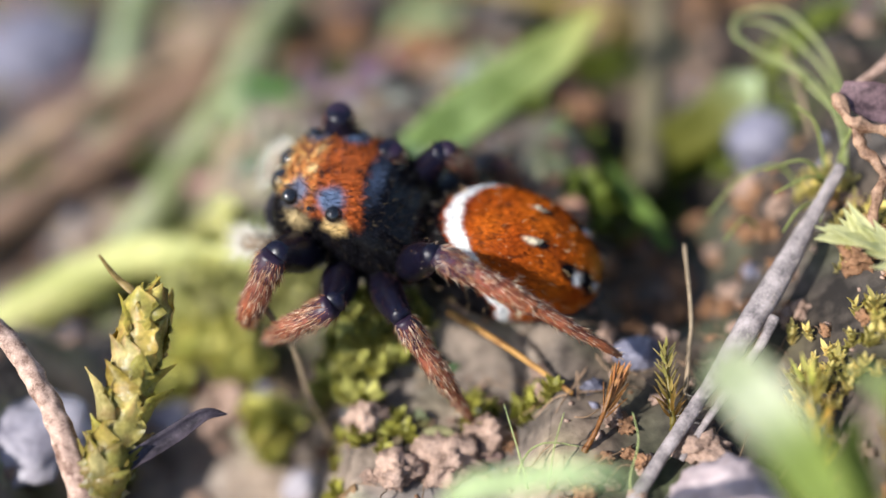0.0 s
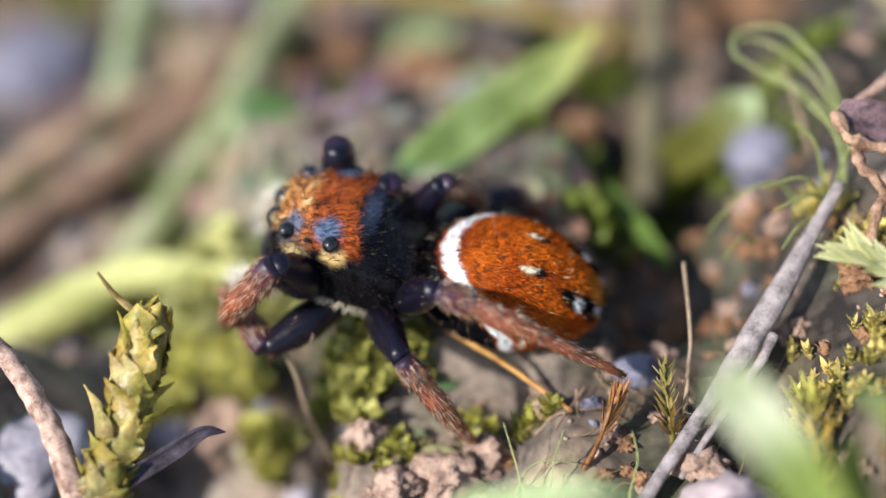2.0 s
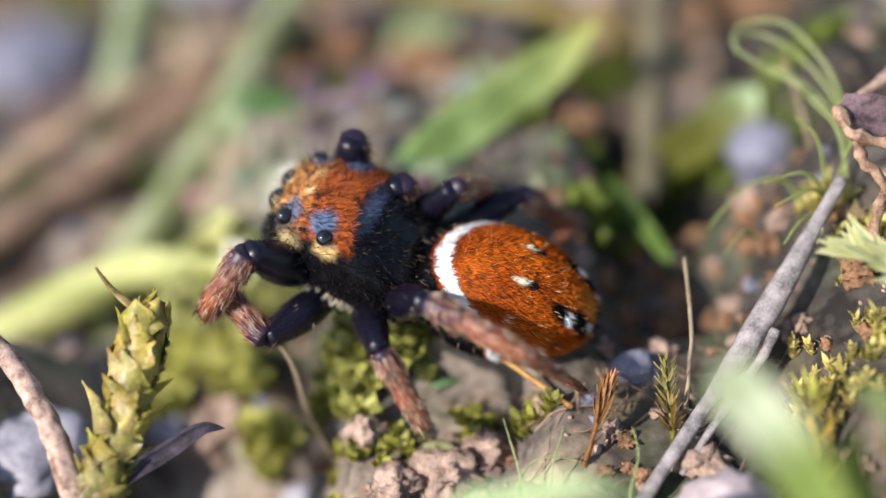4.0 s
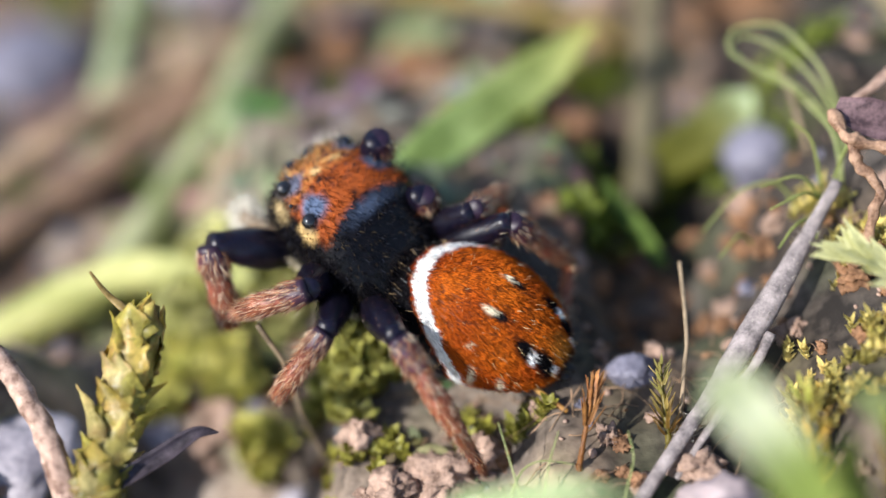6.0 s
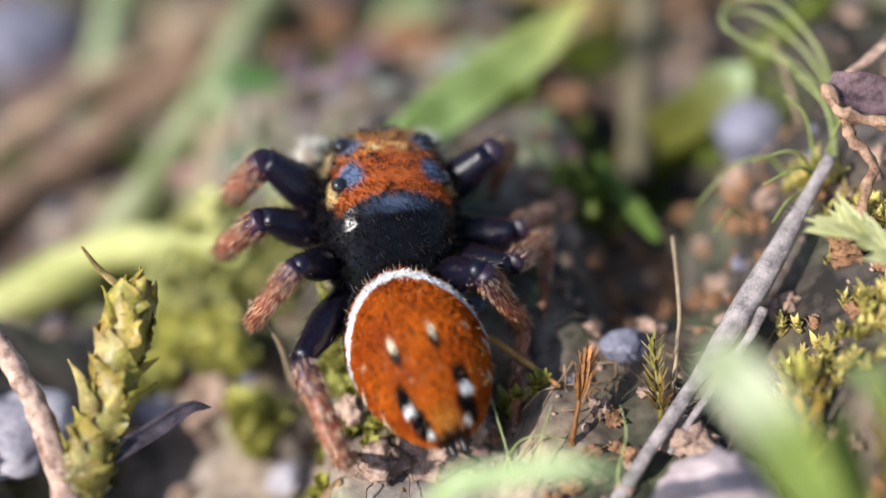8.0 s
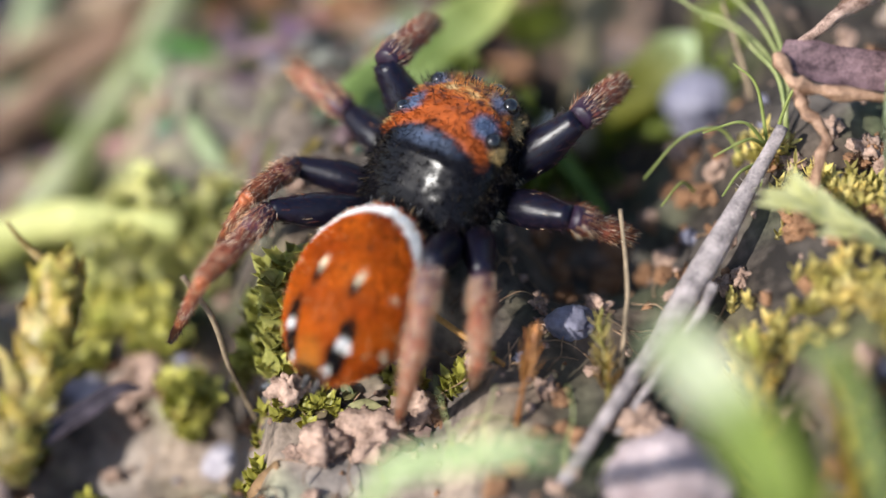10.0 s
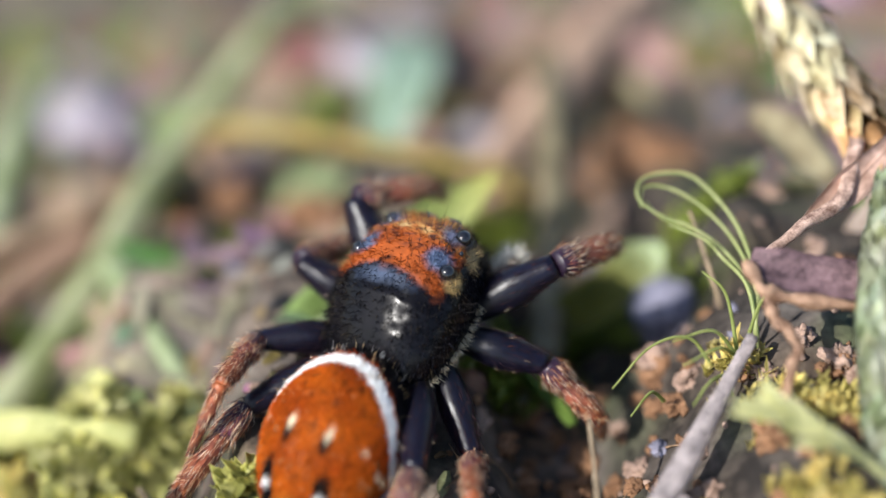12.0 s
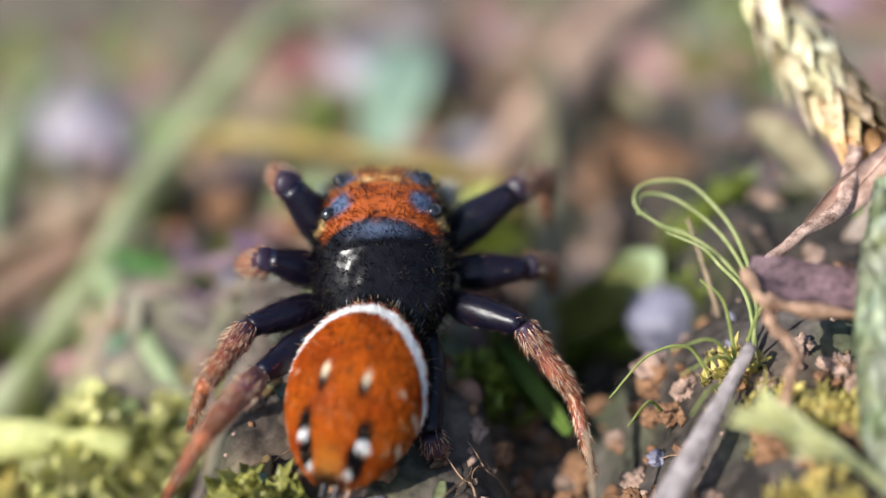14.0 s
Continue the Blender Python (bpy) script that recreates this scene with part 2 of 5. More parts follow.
def ground_height(x, y):
    """Height of the soil: level under the spider, a bank on one side, hollows on the other and behind, then a slope down."""
    z = 2.4 * ease((x - 6.6) / 3.5) * ease((y + 7) / 4)
    z -= max(3.9 * ease((-x - 5.0) / 3) * ease((y + 0.5) / 3), 4.2 * ease((-x - 1.9) / 1.5) * ease((y + 5.0) / 1.5) * ease((5.5 - y) / 3) * ease((x + 11) / 3))
    z -= 2.4 * ease((x - 3.6) / 1.2) * ease((10 - x) / 1.8) * ease((y - 4.2) / 1.5) * ease((13.5 - y) / 2.5)
    z -= 1.0 * ease((-x - 2.6) / 1.5) * ease((0.4 - y) / 1.5)
    z -= 1.2 * ease((x - 3.0) / 1.5) * ease((7.4 - x) / 1.5) * ease((y + 1.0) / 2)
    z -= 3.0 * ease((y - 8) / 5)
    z -= 1.4 * ease((x + 3.6) / 1.4) * ease((2.7 - x) / 1.3) * ease((0.6 - y) / 1.6) * ease((y + 9) / 2)
    z -= 2.0 * ease((-x - 1.8) / 1.6) * ease((y - 2.6) / 2) * ease((11 - y) / 4)
    z -= 0.9 * ease((x - 3.6) / 1.2) * ease((8.2 - x) / 1.5) * ease((y - 0.4) / 1.5) * ease((5.4 - y) / 2)
    z -= fall(y)
    far = max(0.0, max(abs(x), abs(y - 3)) - 25)
    p = Vector((x, y, 0))
    z += 0.18 * noise.noise(p * 0.35) + 0.10 * noise.noise(p * 1.1) + min(far * 0.08, 6) * noise.noise(p * 0.03)
    return z

# ---- ground ----
def build_ground():
    def axis(mid):
        inner = [i * 0.16 for i in range(-88, 89)]
        outer, step, x = [], 0.3, inner[-1]
        while x < 2000:
            x += step
            step *= 1.16
            outer.append(x)
        return [mid + a for a in [-q for q in reversed(outer)] + inner + outer]
    xs, ys = axis(0.5), axis(4.0)
    buf = Buf()
    pts, cols = [], []
    for y in ys:
        for x in xs:
            p = Vector((x, y, 0))
            z = ground_height(x, y)
            if abs(x) < 20 and abs(y) < 24:
                z += 0.10 * noise.noise(p * 3.1) + 0.05 * noise.noise(p * 7.0)
            pts.append((x, y, z))
            k = noise.noise(p * 0.4 + Vector((7, 0, 0)))
            g = max(0.0, noise.noise(p * 0.55 + Vector((0, 11, 0))))
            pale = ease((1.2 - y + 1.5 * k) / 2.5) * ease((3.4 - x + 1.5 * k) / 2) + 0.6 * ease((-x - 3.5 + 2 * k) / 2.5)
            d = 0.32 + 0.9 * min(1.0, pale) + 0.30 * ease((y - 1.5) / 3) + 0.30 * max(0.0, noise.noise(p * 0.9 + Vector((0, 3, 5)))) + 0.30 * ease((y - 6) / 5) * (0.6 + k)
            # shade of the hollow behind on the right is painted into the soil's tone
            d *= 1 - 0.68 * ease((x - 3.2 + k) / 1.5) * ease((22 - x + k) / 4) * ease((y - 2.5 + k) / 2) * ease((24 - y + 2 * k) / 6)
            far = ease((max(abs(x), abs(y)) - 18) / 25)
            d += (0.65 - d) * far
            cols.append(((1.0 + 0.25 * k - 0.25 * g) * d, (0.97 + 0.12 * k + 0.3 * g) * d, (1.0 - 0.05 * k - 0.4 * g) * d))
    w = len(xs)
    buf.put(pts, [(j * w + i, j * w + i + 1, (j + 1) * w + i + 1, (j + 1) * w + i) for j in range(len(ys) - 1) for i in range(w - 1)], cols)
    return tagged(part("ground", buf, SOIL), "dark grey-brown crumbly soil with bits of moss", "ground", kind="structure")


build_ground()


def scatter_crumbs():
    rnd = random.Random(4)
    for name, mat, count, label in (("soil_crumbs", CRUMB, 700, "loose pinkish-brown crumbs of earth"),
                                    ("rusty_crumbs", RUST_EARTH, 300, "loose rust-coloured crumbs of earth"),
                                    ("grit", SLATE, 120, "scattered slate-grey grains of grit")):
        buf = Buf()
        for i in range(count):
            y = -7 + 36 * rnd.random() ** 1.6
            x = rnd.uniform(-13, 14) * (1 + max(0, y - 8) * 0.02)
            r = rnd.choice((0.06, 0.08, 0.1, 0.13, 0.17, 0.22)) * (1.2 + y * 0.03 if y > 9 else 1)
            lump(buf, (x, y, ground_height(x, y) + r * 0.25), (r, r * rnd.uniform(0.7, 1.2), r * rnd.uniform(0.5, 0.9)), i * 0.37, 0.9, small=r < 0.15)
        tagged(part(name, buf, mat), label, "soil crumbs", kind="stuff")


scatter_crumbs()


def bank_crumbs():
    """Broken bits of earth lying thick at the foot of the bank."""
    rnd = random.Random(17)
    for name, mat, count, label in (("bank_crumbs", CRUMB, 36, "pinkish-brown crumbs of earth below the bank"), ("rusty_bank_crumbs", RUST_EARTH, 90, "rust-orange crumbs of earth below the bank")):
        buf = Buf()
        for i in range(count):
            x, y = rnd.uniform(3.2, 8.2), rnd.uniform(-0.6, 5.2)
            if i % 3 == 0:
                x, y = rnd.uniform(9.0, 11.6), rnd.uniform(-0.4, 2.4)
            r = rnd.choice((0.08, 0.1, 0.13, 0.17, 0.22, 0.3))
            lump(buf, (x, y, ground_height(x, y) + r * 0.3), (r, r * rnd.uniform(0.7, 1.2), r * rnd.uniform(0.5, 0.9)), i * 0.53, 0.9, small=r < 0.16)
        tagged(part(name, buf, mat), label, "soil crumbs", kind="stuff")


bank_crumbs()


def thing(name, label, category, group="", at=(0, 0, 0)):
    ob = new(name)
    ob.empty_display_size = 0.001
    ob.location = Vector(at) * MM
    return tagged(ob, label, category, group)


def solid(name, buf, mat, label, category, group=""):
    return tagged(part(name, buf, mat), label, category, group)


# ---- stones and clods: centre, half sizes, material, name, label ----
STONES = [
    ((-3.75, 0.42, -4.61), (0.77, 0.66, 0.39), LILAC_STONE, "pebble", "pale lilac pebble in the dip"),
    ((-5.35, 0.80, -4.23), (0.66, 0.66, 0.33), CRUMB, "earth_clod", "pale tan clod of earth in the dip"),
    ((-3.35, -1.21, -5.03), (0.67, 0.56, 0.39), LILAC_STONE, "pebble", "pale pinkish pebble in the dip"),
    ((5.98, -5.44, 0.46), (1.25, 0.95, 1.16), PINK_STONE, "pebble", "pale pinkish-lilac pebble before the twig"),
    ((5.6, -3.6, 0.1), (0.6, 0.5, 0.35), CRUMB, "earth_clod", "pinkish-brown clod of earth beneath the twig"),
    ((3.54, 7.85, -1.00), (0.63, 0.58, 0.47), RUST_EARTH, "earth_clod", "rust-orange clod of earth on the soil"),
    ((-0.51, 15.21, -5.62), (0.89, 0.71, 0.60), RUST_EARTH, "earth_clod", "rust-brown clod of earth on the soil"),
    ((-3.08, 16.20, -5.88), (0.72, 0.72, 0.60), RUST_EARTH, "earth_clod", "brown clod of earth on the soil"),
    ((8.50, 6.91, -1.18), (1.08, 0.97, 0.80), SLATE, "pebble", "blue-grey pebble half sunk in the soil"),
    ((-1.77, -2.00, -1.19), (0.42, 0.40, 0.50), CRUMB, "earth_clod", "pinkish-brown porous clod of earth"),
    ((0.05, -3.10, -1.20), (0.75, 0.50, 0.40), CRUMB, "earth_clod", "brown broken clod of earth"),
    ((1.03, -2.44, -1.21), (0.45, 0.40, 0.42), CRUMB, "earth_clod", "small dark-brown clod of earth"),
    ((-1.02, -3.44, -1.20), (0.50, 0.45, 0.40), CRUMB, "earth_clod", "brown clod of earth"),
    ((-9.66, -1.78, -2.3), (1.5, 1.2, 0.8), LILAC_STONE, "pebble", "smooth lilac pebble in the soil"),
    ((-6.75, 0.37, -4.30), (0.56, 0.45, 0.34), LILAC_STONE, "pebble", "small lilac-grey pebble on soil"),
    ((4.41, -0.98, 0.0), (0.55, 0.45, 0.35), SLATE, "pebble", "pale bluish pebble in soil"),
    ((-5.83, 23.70, -9.67), (1.71, 1.44, 1.31), LILAC_STONE, "pebble", "pale lilac pebble lying in the litter"),
    ((4.72, 21.95, -8.57), (0.77, 0.77, 0.77), LILAC_STONE, "pebble", "pinkish-grey pebble lying in the litter"),
    ((1.97, 26.18, -8.34), (1.91, 1.27, 1.15), LILAC_STONE, "pebble", "lilac-grey flat pebble lying in litter"),
    ((8.99, 16.17, -3.95), (1.28, 0.92, 0.82), RUST_EARTH, "earth_clod", "pinkish-brown clod of earth"),
    ((-13.99, 20.18, -10.26), (2.09, 1.95, 1.04), SLATE, "pebble", "dull lilac pebble in the hollow"),
    ((-8.87, 26.43, -11.45), (1.36, 1.36, 0.96), LILAC_STONE, "pebble", "grey pebble in the hollow"),
]
for i, (c, s, mat, name, label) in enumerate(STONES):
    buf = Buf()
    lump(buf, c, s, i * 1.7 + 1, 0.22 if mat in (LILAC_STONE, SLATE, PINK_STONE) else 0.6)
    solid(name, buf, mat, label, "pebble" if name == "pebble" else "clod", "pebbles" if name == "pebble" else "clods of earth")


# ---- stems and twigs ----
def stem(name, pts, radius, mat, label, category="stem", rough=0.25, col=(1, 1, 1), sides=12, count=40, tip=0.8, flat=1.0):
    buf = Buf()
    tube(buf, spline(pts, count), lambda u: radius * (1 + (tip - 1) * u), sides, col, rough, radius * 10, flat)
    return solid(name, buf, mat, label, category)


stem("bark_stick", [(-10.61, -0.95, 2.06), (-9.40, -1.95, 1.44), (-8.53, -3.10, 0.82), (-7.91, -4.42, 0.18), (-7.55, -5.54, -0.41)], 0.20, BARK,
     "pinkish-grey peeling bark-covered stick leaning on the soil", "stick", 0.28, count=90, sides=18, tip=1.55, flat=0.8)
def grey_twig():
    """A split twig: slender at the top, broad in the middle, with a splinter torn off along its lower half."""
    buf = Buf()
    line = spline([(9.07, 2.15, 2.94), (7.81, 0.23, 2.03), (6.58, -1.57, 1.25), (5.45, -3.09, 0.70), (4.46, -4.48, 0.27), (3.52, -5.80, -0.21)], 90)
    tube(buf, line, lambda u: 0.14 + 0.15 * ease(u / 0.32) - 0.13 * ease((u - 0.36) / 0.2), 18, (1, 1, 1), 0.12, 1.7, 0.7)
    twig = solid("grey_twig", buf, GREY_WOOD, "straight weathered grey split twig lying on the soil", "twig")
    buf = Buf()
    tube(buf, spline([(7.36, -1.15, 1.56), (7.00, -1.74, 1.24), (6.26, -2.65, 0.84), (5.68, -3.37, 0.48), (5.16, -4.04, 0.15)], 40), lambda u: 0.12 * (1 - 0.4 * u), 10, (1, 1, 1), 0.3, 5.0, 0.6)
    part("splinter", buf, GREY_WOOD, twig, "torn grey splinter")
    rnd, buf = random.Random(8), Buf()
    for i in range(70):
        k = rnd.randrange(4, 60)
        d = Vector((rnd.uniform(-1, 1), rnd.uniform(-1, 0.3), rnd.uniform(-0.2, 1))).normalized()
        hair(buf, line[k] + d * 0.2, d + Vector((0.2, 0.3, 0)), rnd.uniform(0.08, 0.2), 0.008, (0.5, 0.45, 0.4))
    part("fibres", buf, HAIR, twig)


grey_twig()
stem("yellow_stem", [(-15.26, 2.92, -6.77), (-12.56, 4.17, -5.96), (-10.67, 4.80, -4.94), (-8.45, 5.09, -3.78), (-6.42, 4.79, -3.00), (-4.58, 4.01, -2.67)], 0.80, LEAF,
     "thick pale yellow-green plant stem lying on the soil", "stem", 0.3, (1.9, 1.65, 2.2), tip=0.45)
stem("dead_stalk", [(-15.57, 5.25, -5.75), (-13.48, 7.07, -5.67), (-10.59, 10.20, -5.91), (-6.96, 14.19, -5.51), (-5.11, 16.51, -6.30)], 0.65, STEM,
     "thick dark-brown dry stem lying in the litter", "stem", 0.3, (1.05, 0.88, 0.92))
stem("dead_stalk", [(-15.89, 7.60, -5.72), (-13.82, 9.31, -5.65), (-10.25, 12.35, -5.13), (-5.99, 15.52, -5.01), (-3.82, 16.88, -5.91)], 0.44, STEM,
     "slender tan dry stem lying in the litter", "stem", 0.3, (1.35, 1.25, 1.25))
stem("olive_stem", [(-9.45, 4.82, -5.25), (-8.54, 6.71, -4.93), (-6.75, 10.49, -4.58), (-5.56, 14.37, -4.38), (-4.19, 17.70, -4.37), (-1.69, 22.50, -3.82), (0.00, 26.33, -6.75)], 0.55, LEAF,
     "pale olive-green plant stem arching over the litter", "stem", 0.2, (1.4, 1.28, 2.3))
stem("olive_stem", [(-5.82, 10.71, -3.48), (-5.32, 9.57, -3.19), (-4.19, 7.06, -2.76), (-3.22, 4.78, -2.61)], 0.44, LEAF,
     "pale mint-green side shoot lying on the soil", "stem", 0.2, (1.2, 1.22, 2.2))
stem("pale_stem", [(-10.14, 10.77, -6.43), (-10.06, 12.45, -6.07), (-9.78, 15.80, -5.49), (-9.53, 18.93, -5.18), (-9.23, 23.23, -6.73)], 0.55, LEAF,
     "pale grey-green stem in the litter", "stem", 0.2, (1.4, 1.35, 2.6))
stem("upright_stem", [(5.21, 5.79, -1.94), (5.42, 7.29, -1.83), (5.85, 11.09, -1.84), (6.22, 15.33, -1.60), (6.57, 19.52, -3.10)], 0.45, STEM,
     "grey-olive stem leaning over the litter", "stem", 0.2, (0.6, 0.68, 0.6))
stem("brown_branch", [(12.28, 28.83, -6.37), (10.40, 25.99, -5.05), (6.48, 19.68, -5.09), (4.32, 15.91, -5.35)], 0.92, STEM,
     "thick pale-brown branch lying in the litter", "branch", 0.3, (1.6, 1.45, 1.6))
stem("olive_stem", [(-4.37, 17.50, -4.45), (-2.33, 16.97, -3.72), (1.07, 16.00, -3.63), (4.43, 15.34, -3.87), (5.57, 15.04, -4.62)], 0.33, STEM,
     "yellow-olive stem lying across the litter", "stem", 0.2, (1.15, 1.15, 0.5))
stem("pink_twig", [(11.97, 6.75, 4.53), (11.74, 6.15, 4.61), (11.29, 5.07, 4.32), (10.34, 4.32, 4.19), (9.42, 3.54, 4.03)], 0.2, BARK,
     "pinkish-brown bent twig on the mossy bank", "twig", 0.5, tip=0.6)
stem("orange_needle", [(0.10, -0.31, 0.69), (1.48, -1.15, 0.41), (2.91, -2.16, 0.04)], 0.09, STRAW,
     "orange-brown dry needle lying on the soil", "needle", 0.1, tip=0.6)
stem("thin_straw", [(-3.99, -0.60, 1.18), (-3.40, -0.94, 0.08), (-3.11, -1.12, -1.41), (-2.48, -1.53, -3.10), (-1.97, -1.80, -4.13)], 0.07, STEM,
     "thin dark-brown straw sticking out of the soil", "straw", 0.2, tip=0.7)
stem("thin_straw", [(8.18, 5.97, 3.11), (8.49, 5.28, 2.50), (9.06, 4.12, 1.19)], 0.045, STEM,
     "thin yellow-brown straw on the bank", "straw", 0.2, tip=1.3)
stem("dry_straw", [(5.30, -2.70, -0.00), (5.39, -2.34, 0.43), (5.47, -1.62, 0.93), (5.53, -1.00, 1.35), (5.46, 0.61, 1.97)], 0.06, STEM,
     "thin lilac-brown stem standing in the soil", "stem", 0.2, tip=0.8)


# ---- moss ----
def moss_shoot(name, pts, width, leaf, count, label, col=(1, 1, 1), mat=None, seed=1, spread=0.55, broad=0.42, tip=None, single=False, movable=False, start=0.0):
    """A shoot clothed in overlapping pointed leaves."""
    rnd = random.Random(seed)
    base = Vector(pts[0]) if movable else Vector()
    ob = thing(name, label, "moss", "moss shoots", at=base)
    line = spline([Vector(p) - base for p in pts], 60)
    buf = Buf()
    tube(buf, line, lambda u: width * 0.22 * (1 - 0.6 * u), 8, (0.6, 0.5, 0.4), 0.4)
    part("stalk", buf, mat or MOSS, ob)
    fr = frames_along(line)
    leaves = Buf()
    for i in range(count):
        u = start + (1 - start) * (i + rnd.random()) / count
        k = min(59, int(u * 59))
        ahead, s, up = fr[k]
        a = i * 2.4 + rnd.uniform(-0.3, 0.3)
        out = s * math.cos(a) + up * math.sin(a)
        swell = 0.55 + 0.45 * math.sin(math.pi * min(1, 0.2 + u * 0.75))
        root = line[k] + out * (width * 0.2 * swell)
        sp = spread * rnd.uniform(0.6, 1.4) * (1.1 - 0.5 * u)
        t = rnd.uniform(0.7, 1.25)
        tone = tuple(c + (d - c) * ease(u * 1.6 - 0.5) for c, d in zip(col, tip or col))
        tint = tuple(c * t * rnd.uniform(0.93, 1.07) for c in tone)
        if single:
            leaves = Buf()
        leaflet(leaves, root, ahead + out * sp, out, leaf * swell * rnd.uniform(0.8, 1.2), leaf * broad * swell, tint, 0.45, rnd.uniform(-0.08, 0.15), 0.012)
        if single:
            part("leaf", leaves, mat or MOSS, ob)
    if not single:
        part("leaves", leaves, mat or MOSS, ob)
    return ob


def ragged_shoot():
    """The stout moss shoot: broad clasping leaves with torn edges, a blunt top and one horn-like leaf."""
    rnd = random.Random(7)
    ob = thing("moss_shoot", "stout yellow-green moss shoot with ragged translucent leaves", "moss", "moss shoots")
    line = spline([(-7.51, -4.75, -0.36), (-7.33, -4.27, 0.06), (-6.89, -3.10, 0.82), (-6.55, -1.88, 1.64), (-6.27, -0.85, 2.2)], 60)
    buf = Buf()
    tube(buf, line, lambda u: 0.42 * (1 - 0.45 * u), 12, (0.7, 0.6, 0.6), 0.4)
    part("stalk", buf, SHOOT, ob)
    fr = frames_along(line)
    tints = ((1.2, 1.2, 0.75), (1.4, 1.35, 1.2), (1.05, 1.05, 0.6), (1.3, 1.15, 0.9), (1.5, 1.45, 1.9), (1.1, 1.1, 0.8))
    for i in range(100):
        u = min(1.0, (i + rnd.random()) / 100)
        k = min(59, int(u * 50))
        ahead, s, up = fr[k]
        a = i * 2.4 + rnd.uniform(-0.4, 0.4)
        out = s * math.cos(a) + up * math.sin(a)
        leaf = Buf()
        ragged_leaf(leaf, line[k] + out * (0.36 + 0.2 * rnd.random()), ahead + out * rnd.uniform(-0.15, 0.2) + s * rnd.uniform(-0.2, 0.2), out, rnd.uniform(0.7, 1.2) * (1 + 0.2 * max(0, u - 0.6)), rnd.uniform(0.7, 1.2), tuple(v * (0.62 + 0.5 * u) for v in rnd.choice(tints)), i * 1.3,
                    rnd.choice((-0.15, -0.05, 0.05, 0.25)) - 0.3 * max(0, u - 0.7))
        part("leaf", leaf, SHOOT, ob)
    horn = Buf()
    tube(horn, spline([(-6.55, -1.1, 1.9), (-7.0, -0.65, 1.97), (-7.3, -0.42, 2.12), (-7.63, -0.10, 2.42)], 16), lambda u: 0.13 * (1 - 0.75 * u), 8, (1.0, 0.8, 0.9), 0.2, 1.0, 0.5)
    part("side_leaf", horn, SHOOT, ob, "pointed horn-like brown-green leaf")


ragged_shoot()
moss_shoot("moss_shoot", [(11.62, -1.6, 1.6), (11.67, -0.87, 2.6), (11.60, 0.57, 3.7), (11.64, 2.17, 4.75), (11.92, 3.9, 5.9)], 2.3, 0.75, 230,
           "grey-green scaly moss shoot on the bank", (1.05, 1.25, 4.0), seed=8, spread=0.2, broad=0.85, single=True)
moss_shoot("scaly_twig", [(10.44, 11.60, 5.60), (11.20, 10.00, 5.00), (11.90, 8.38, 4.55), (12.35, 6.55, 4.31)], 1.9, 1.5, 60,
           "pale tan and green scaly dry shoot on the bank", (1.25, 1.4, 1.6), material("tan_scales", (0.26, 0.17, 0.07), (0.72, 0.60, 0.38), 0.6, 0.5, 0.5, through=0.25, tone=True), 5, 0.38, 0.46,
           tip=(1.4, 1.1, 0.85), single=True)
SPRIG = moss_shoot("brown_sprig", [(3.08, -3.73, 0.02), (3.16, -3.41, 0.42), (3.32, -2.75, 0.86), (3.48, -2.19, 1.11)], 0.34, 0.68, 30,
                   "small rust-brown withered moss sprig in the soil", (0.6, 0.55, 0.5), material("withered_moss", (0.18, 0.07, 0.018), (0.55, 0.27, 0.08), 0.5, 0.4, 0.4, through=0.25, tone=True),
                   11, 0.34, 0.13, tip=(1.2, 1.15, 1.2), movable=True, start=0.5)
moss_shoot("green_sprig", [(5.08, -3.29, 0.11), (5.04, -3.02, 0.41), (4.96, -2.40, 0.81), (4.90, -1.68, 1.20)], 0.42, 0.42, 46,
           "small olive-brown moss sprig in the soil", (0.75, 0.45, 0.5), seed=12, spread=1.0, broad=0.2, tip=(1.5, 1.35, 2.2), start=0.3)


def moss_cushion(name, spots, label, col, seed, leaf=0.42, per=26, tall=0.7, broad=0.4):
    """A low cushion of small leafy shoots at the given places."""
    rnd = random.Random(seed)
    buf = Buf()
    for x, y, r in spots:
        for i in range(per):
            px, py = x + rnd.gauss(0, r * 0.5), y + rnd.gauss(0, r * 0.5)
            base = Vector((px, py, ground_height(px, py) - 0.05))
            way = Vector((rnd.uniform(-0.5, 0.5), rnd.uniform(-0.5, 0.5), 1)).normalized()
            h = tall * rnd.uniform(0.5, 1.1)
            for k in range(9):
                a = k * 2.4 + i
                out = Vector((math.cos(a), math.sin(a), 0))
                t = rnd.uniform(0.6, 1.3)
                leaflet(buf, base + way * (h * k / 9), way * 0.7 + out * 0.8, way, leaf * rnd.uniform(0.6, 1.2), leaf * broad,
                        tuple(c * t for c in col), 0.3, 0.2, 0.01, 5)
    return tagged(part(name, buf, MOSS), label, "moss", kind="stuff")


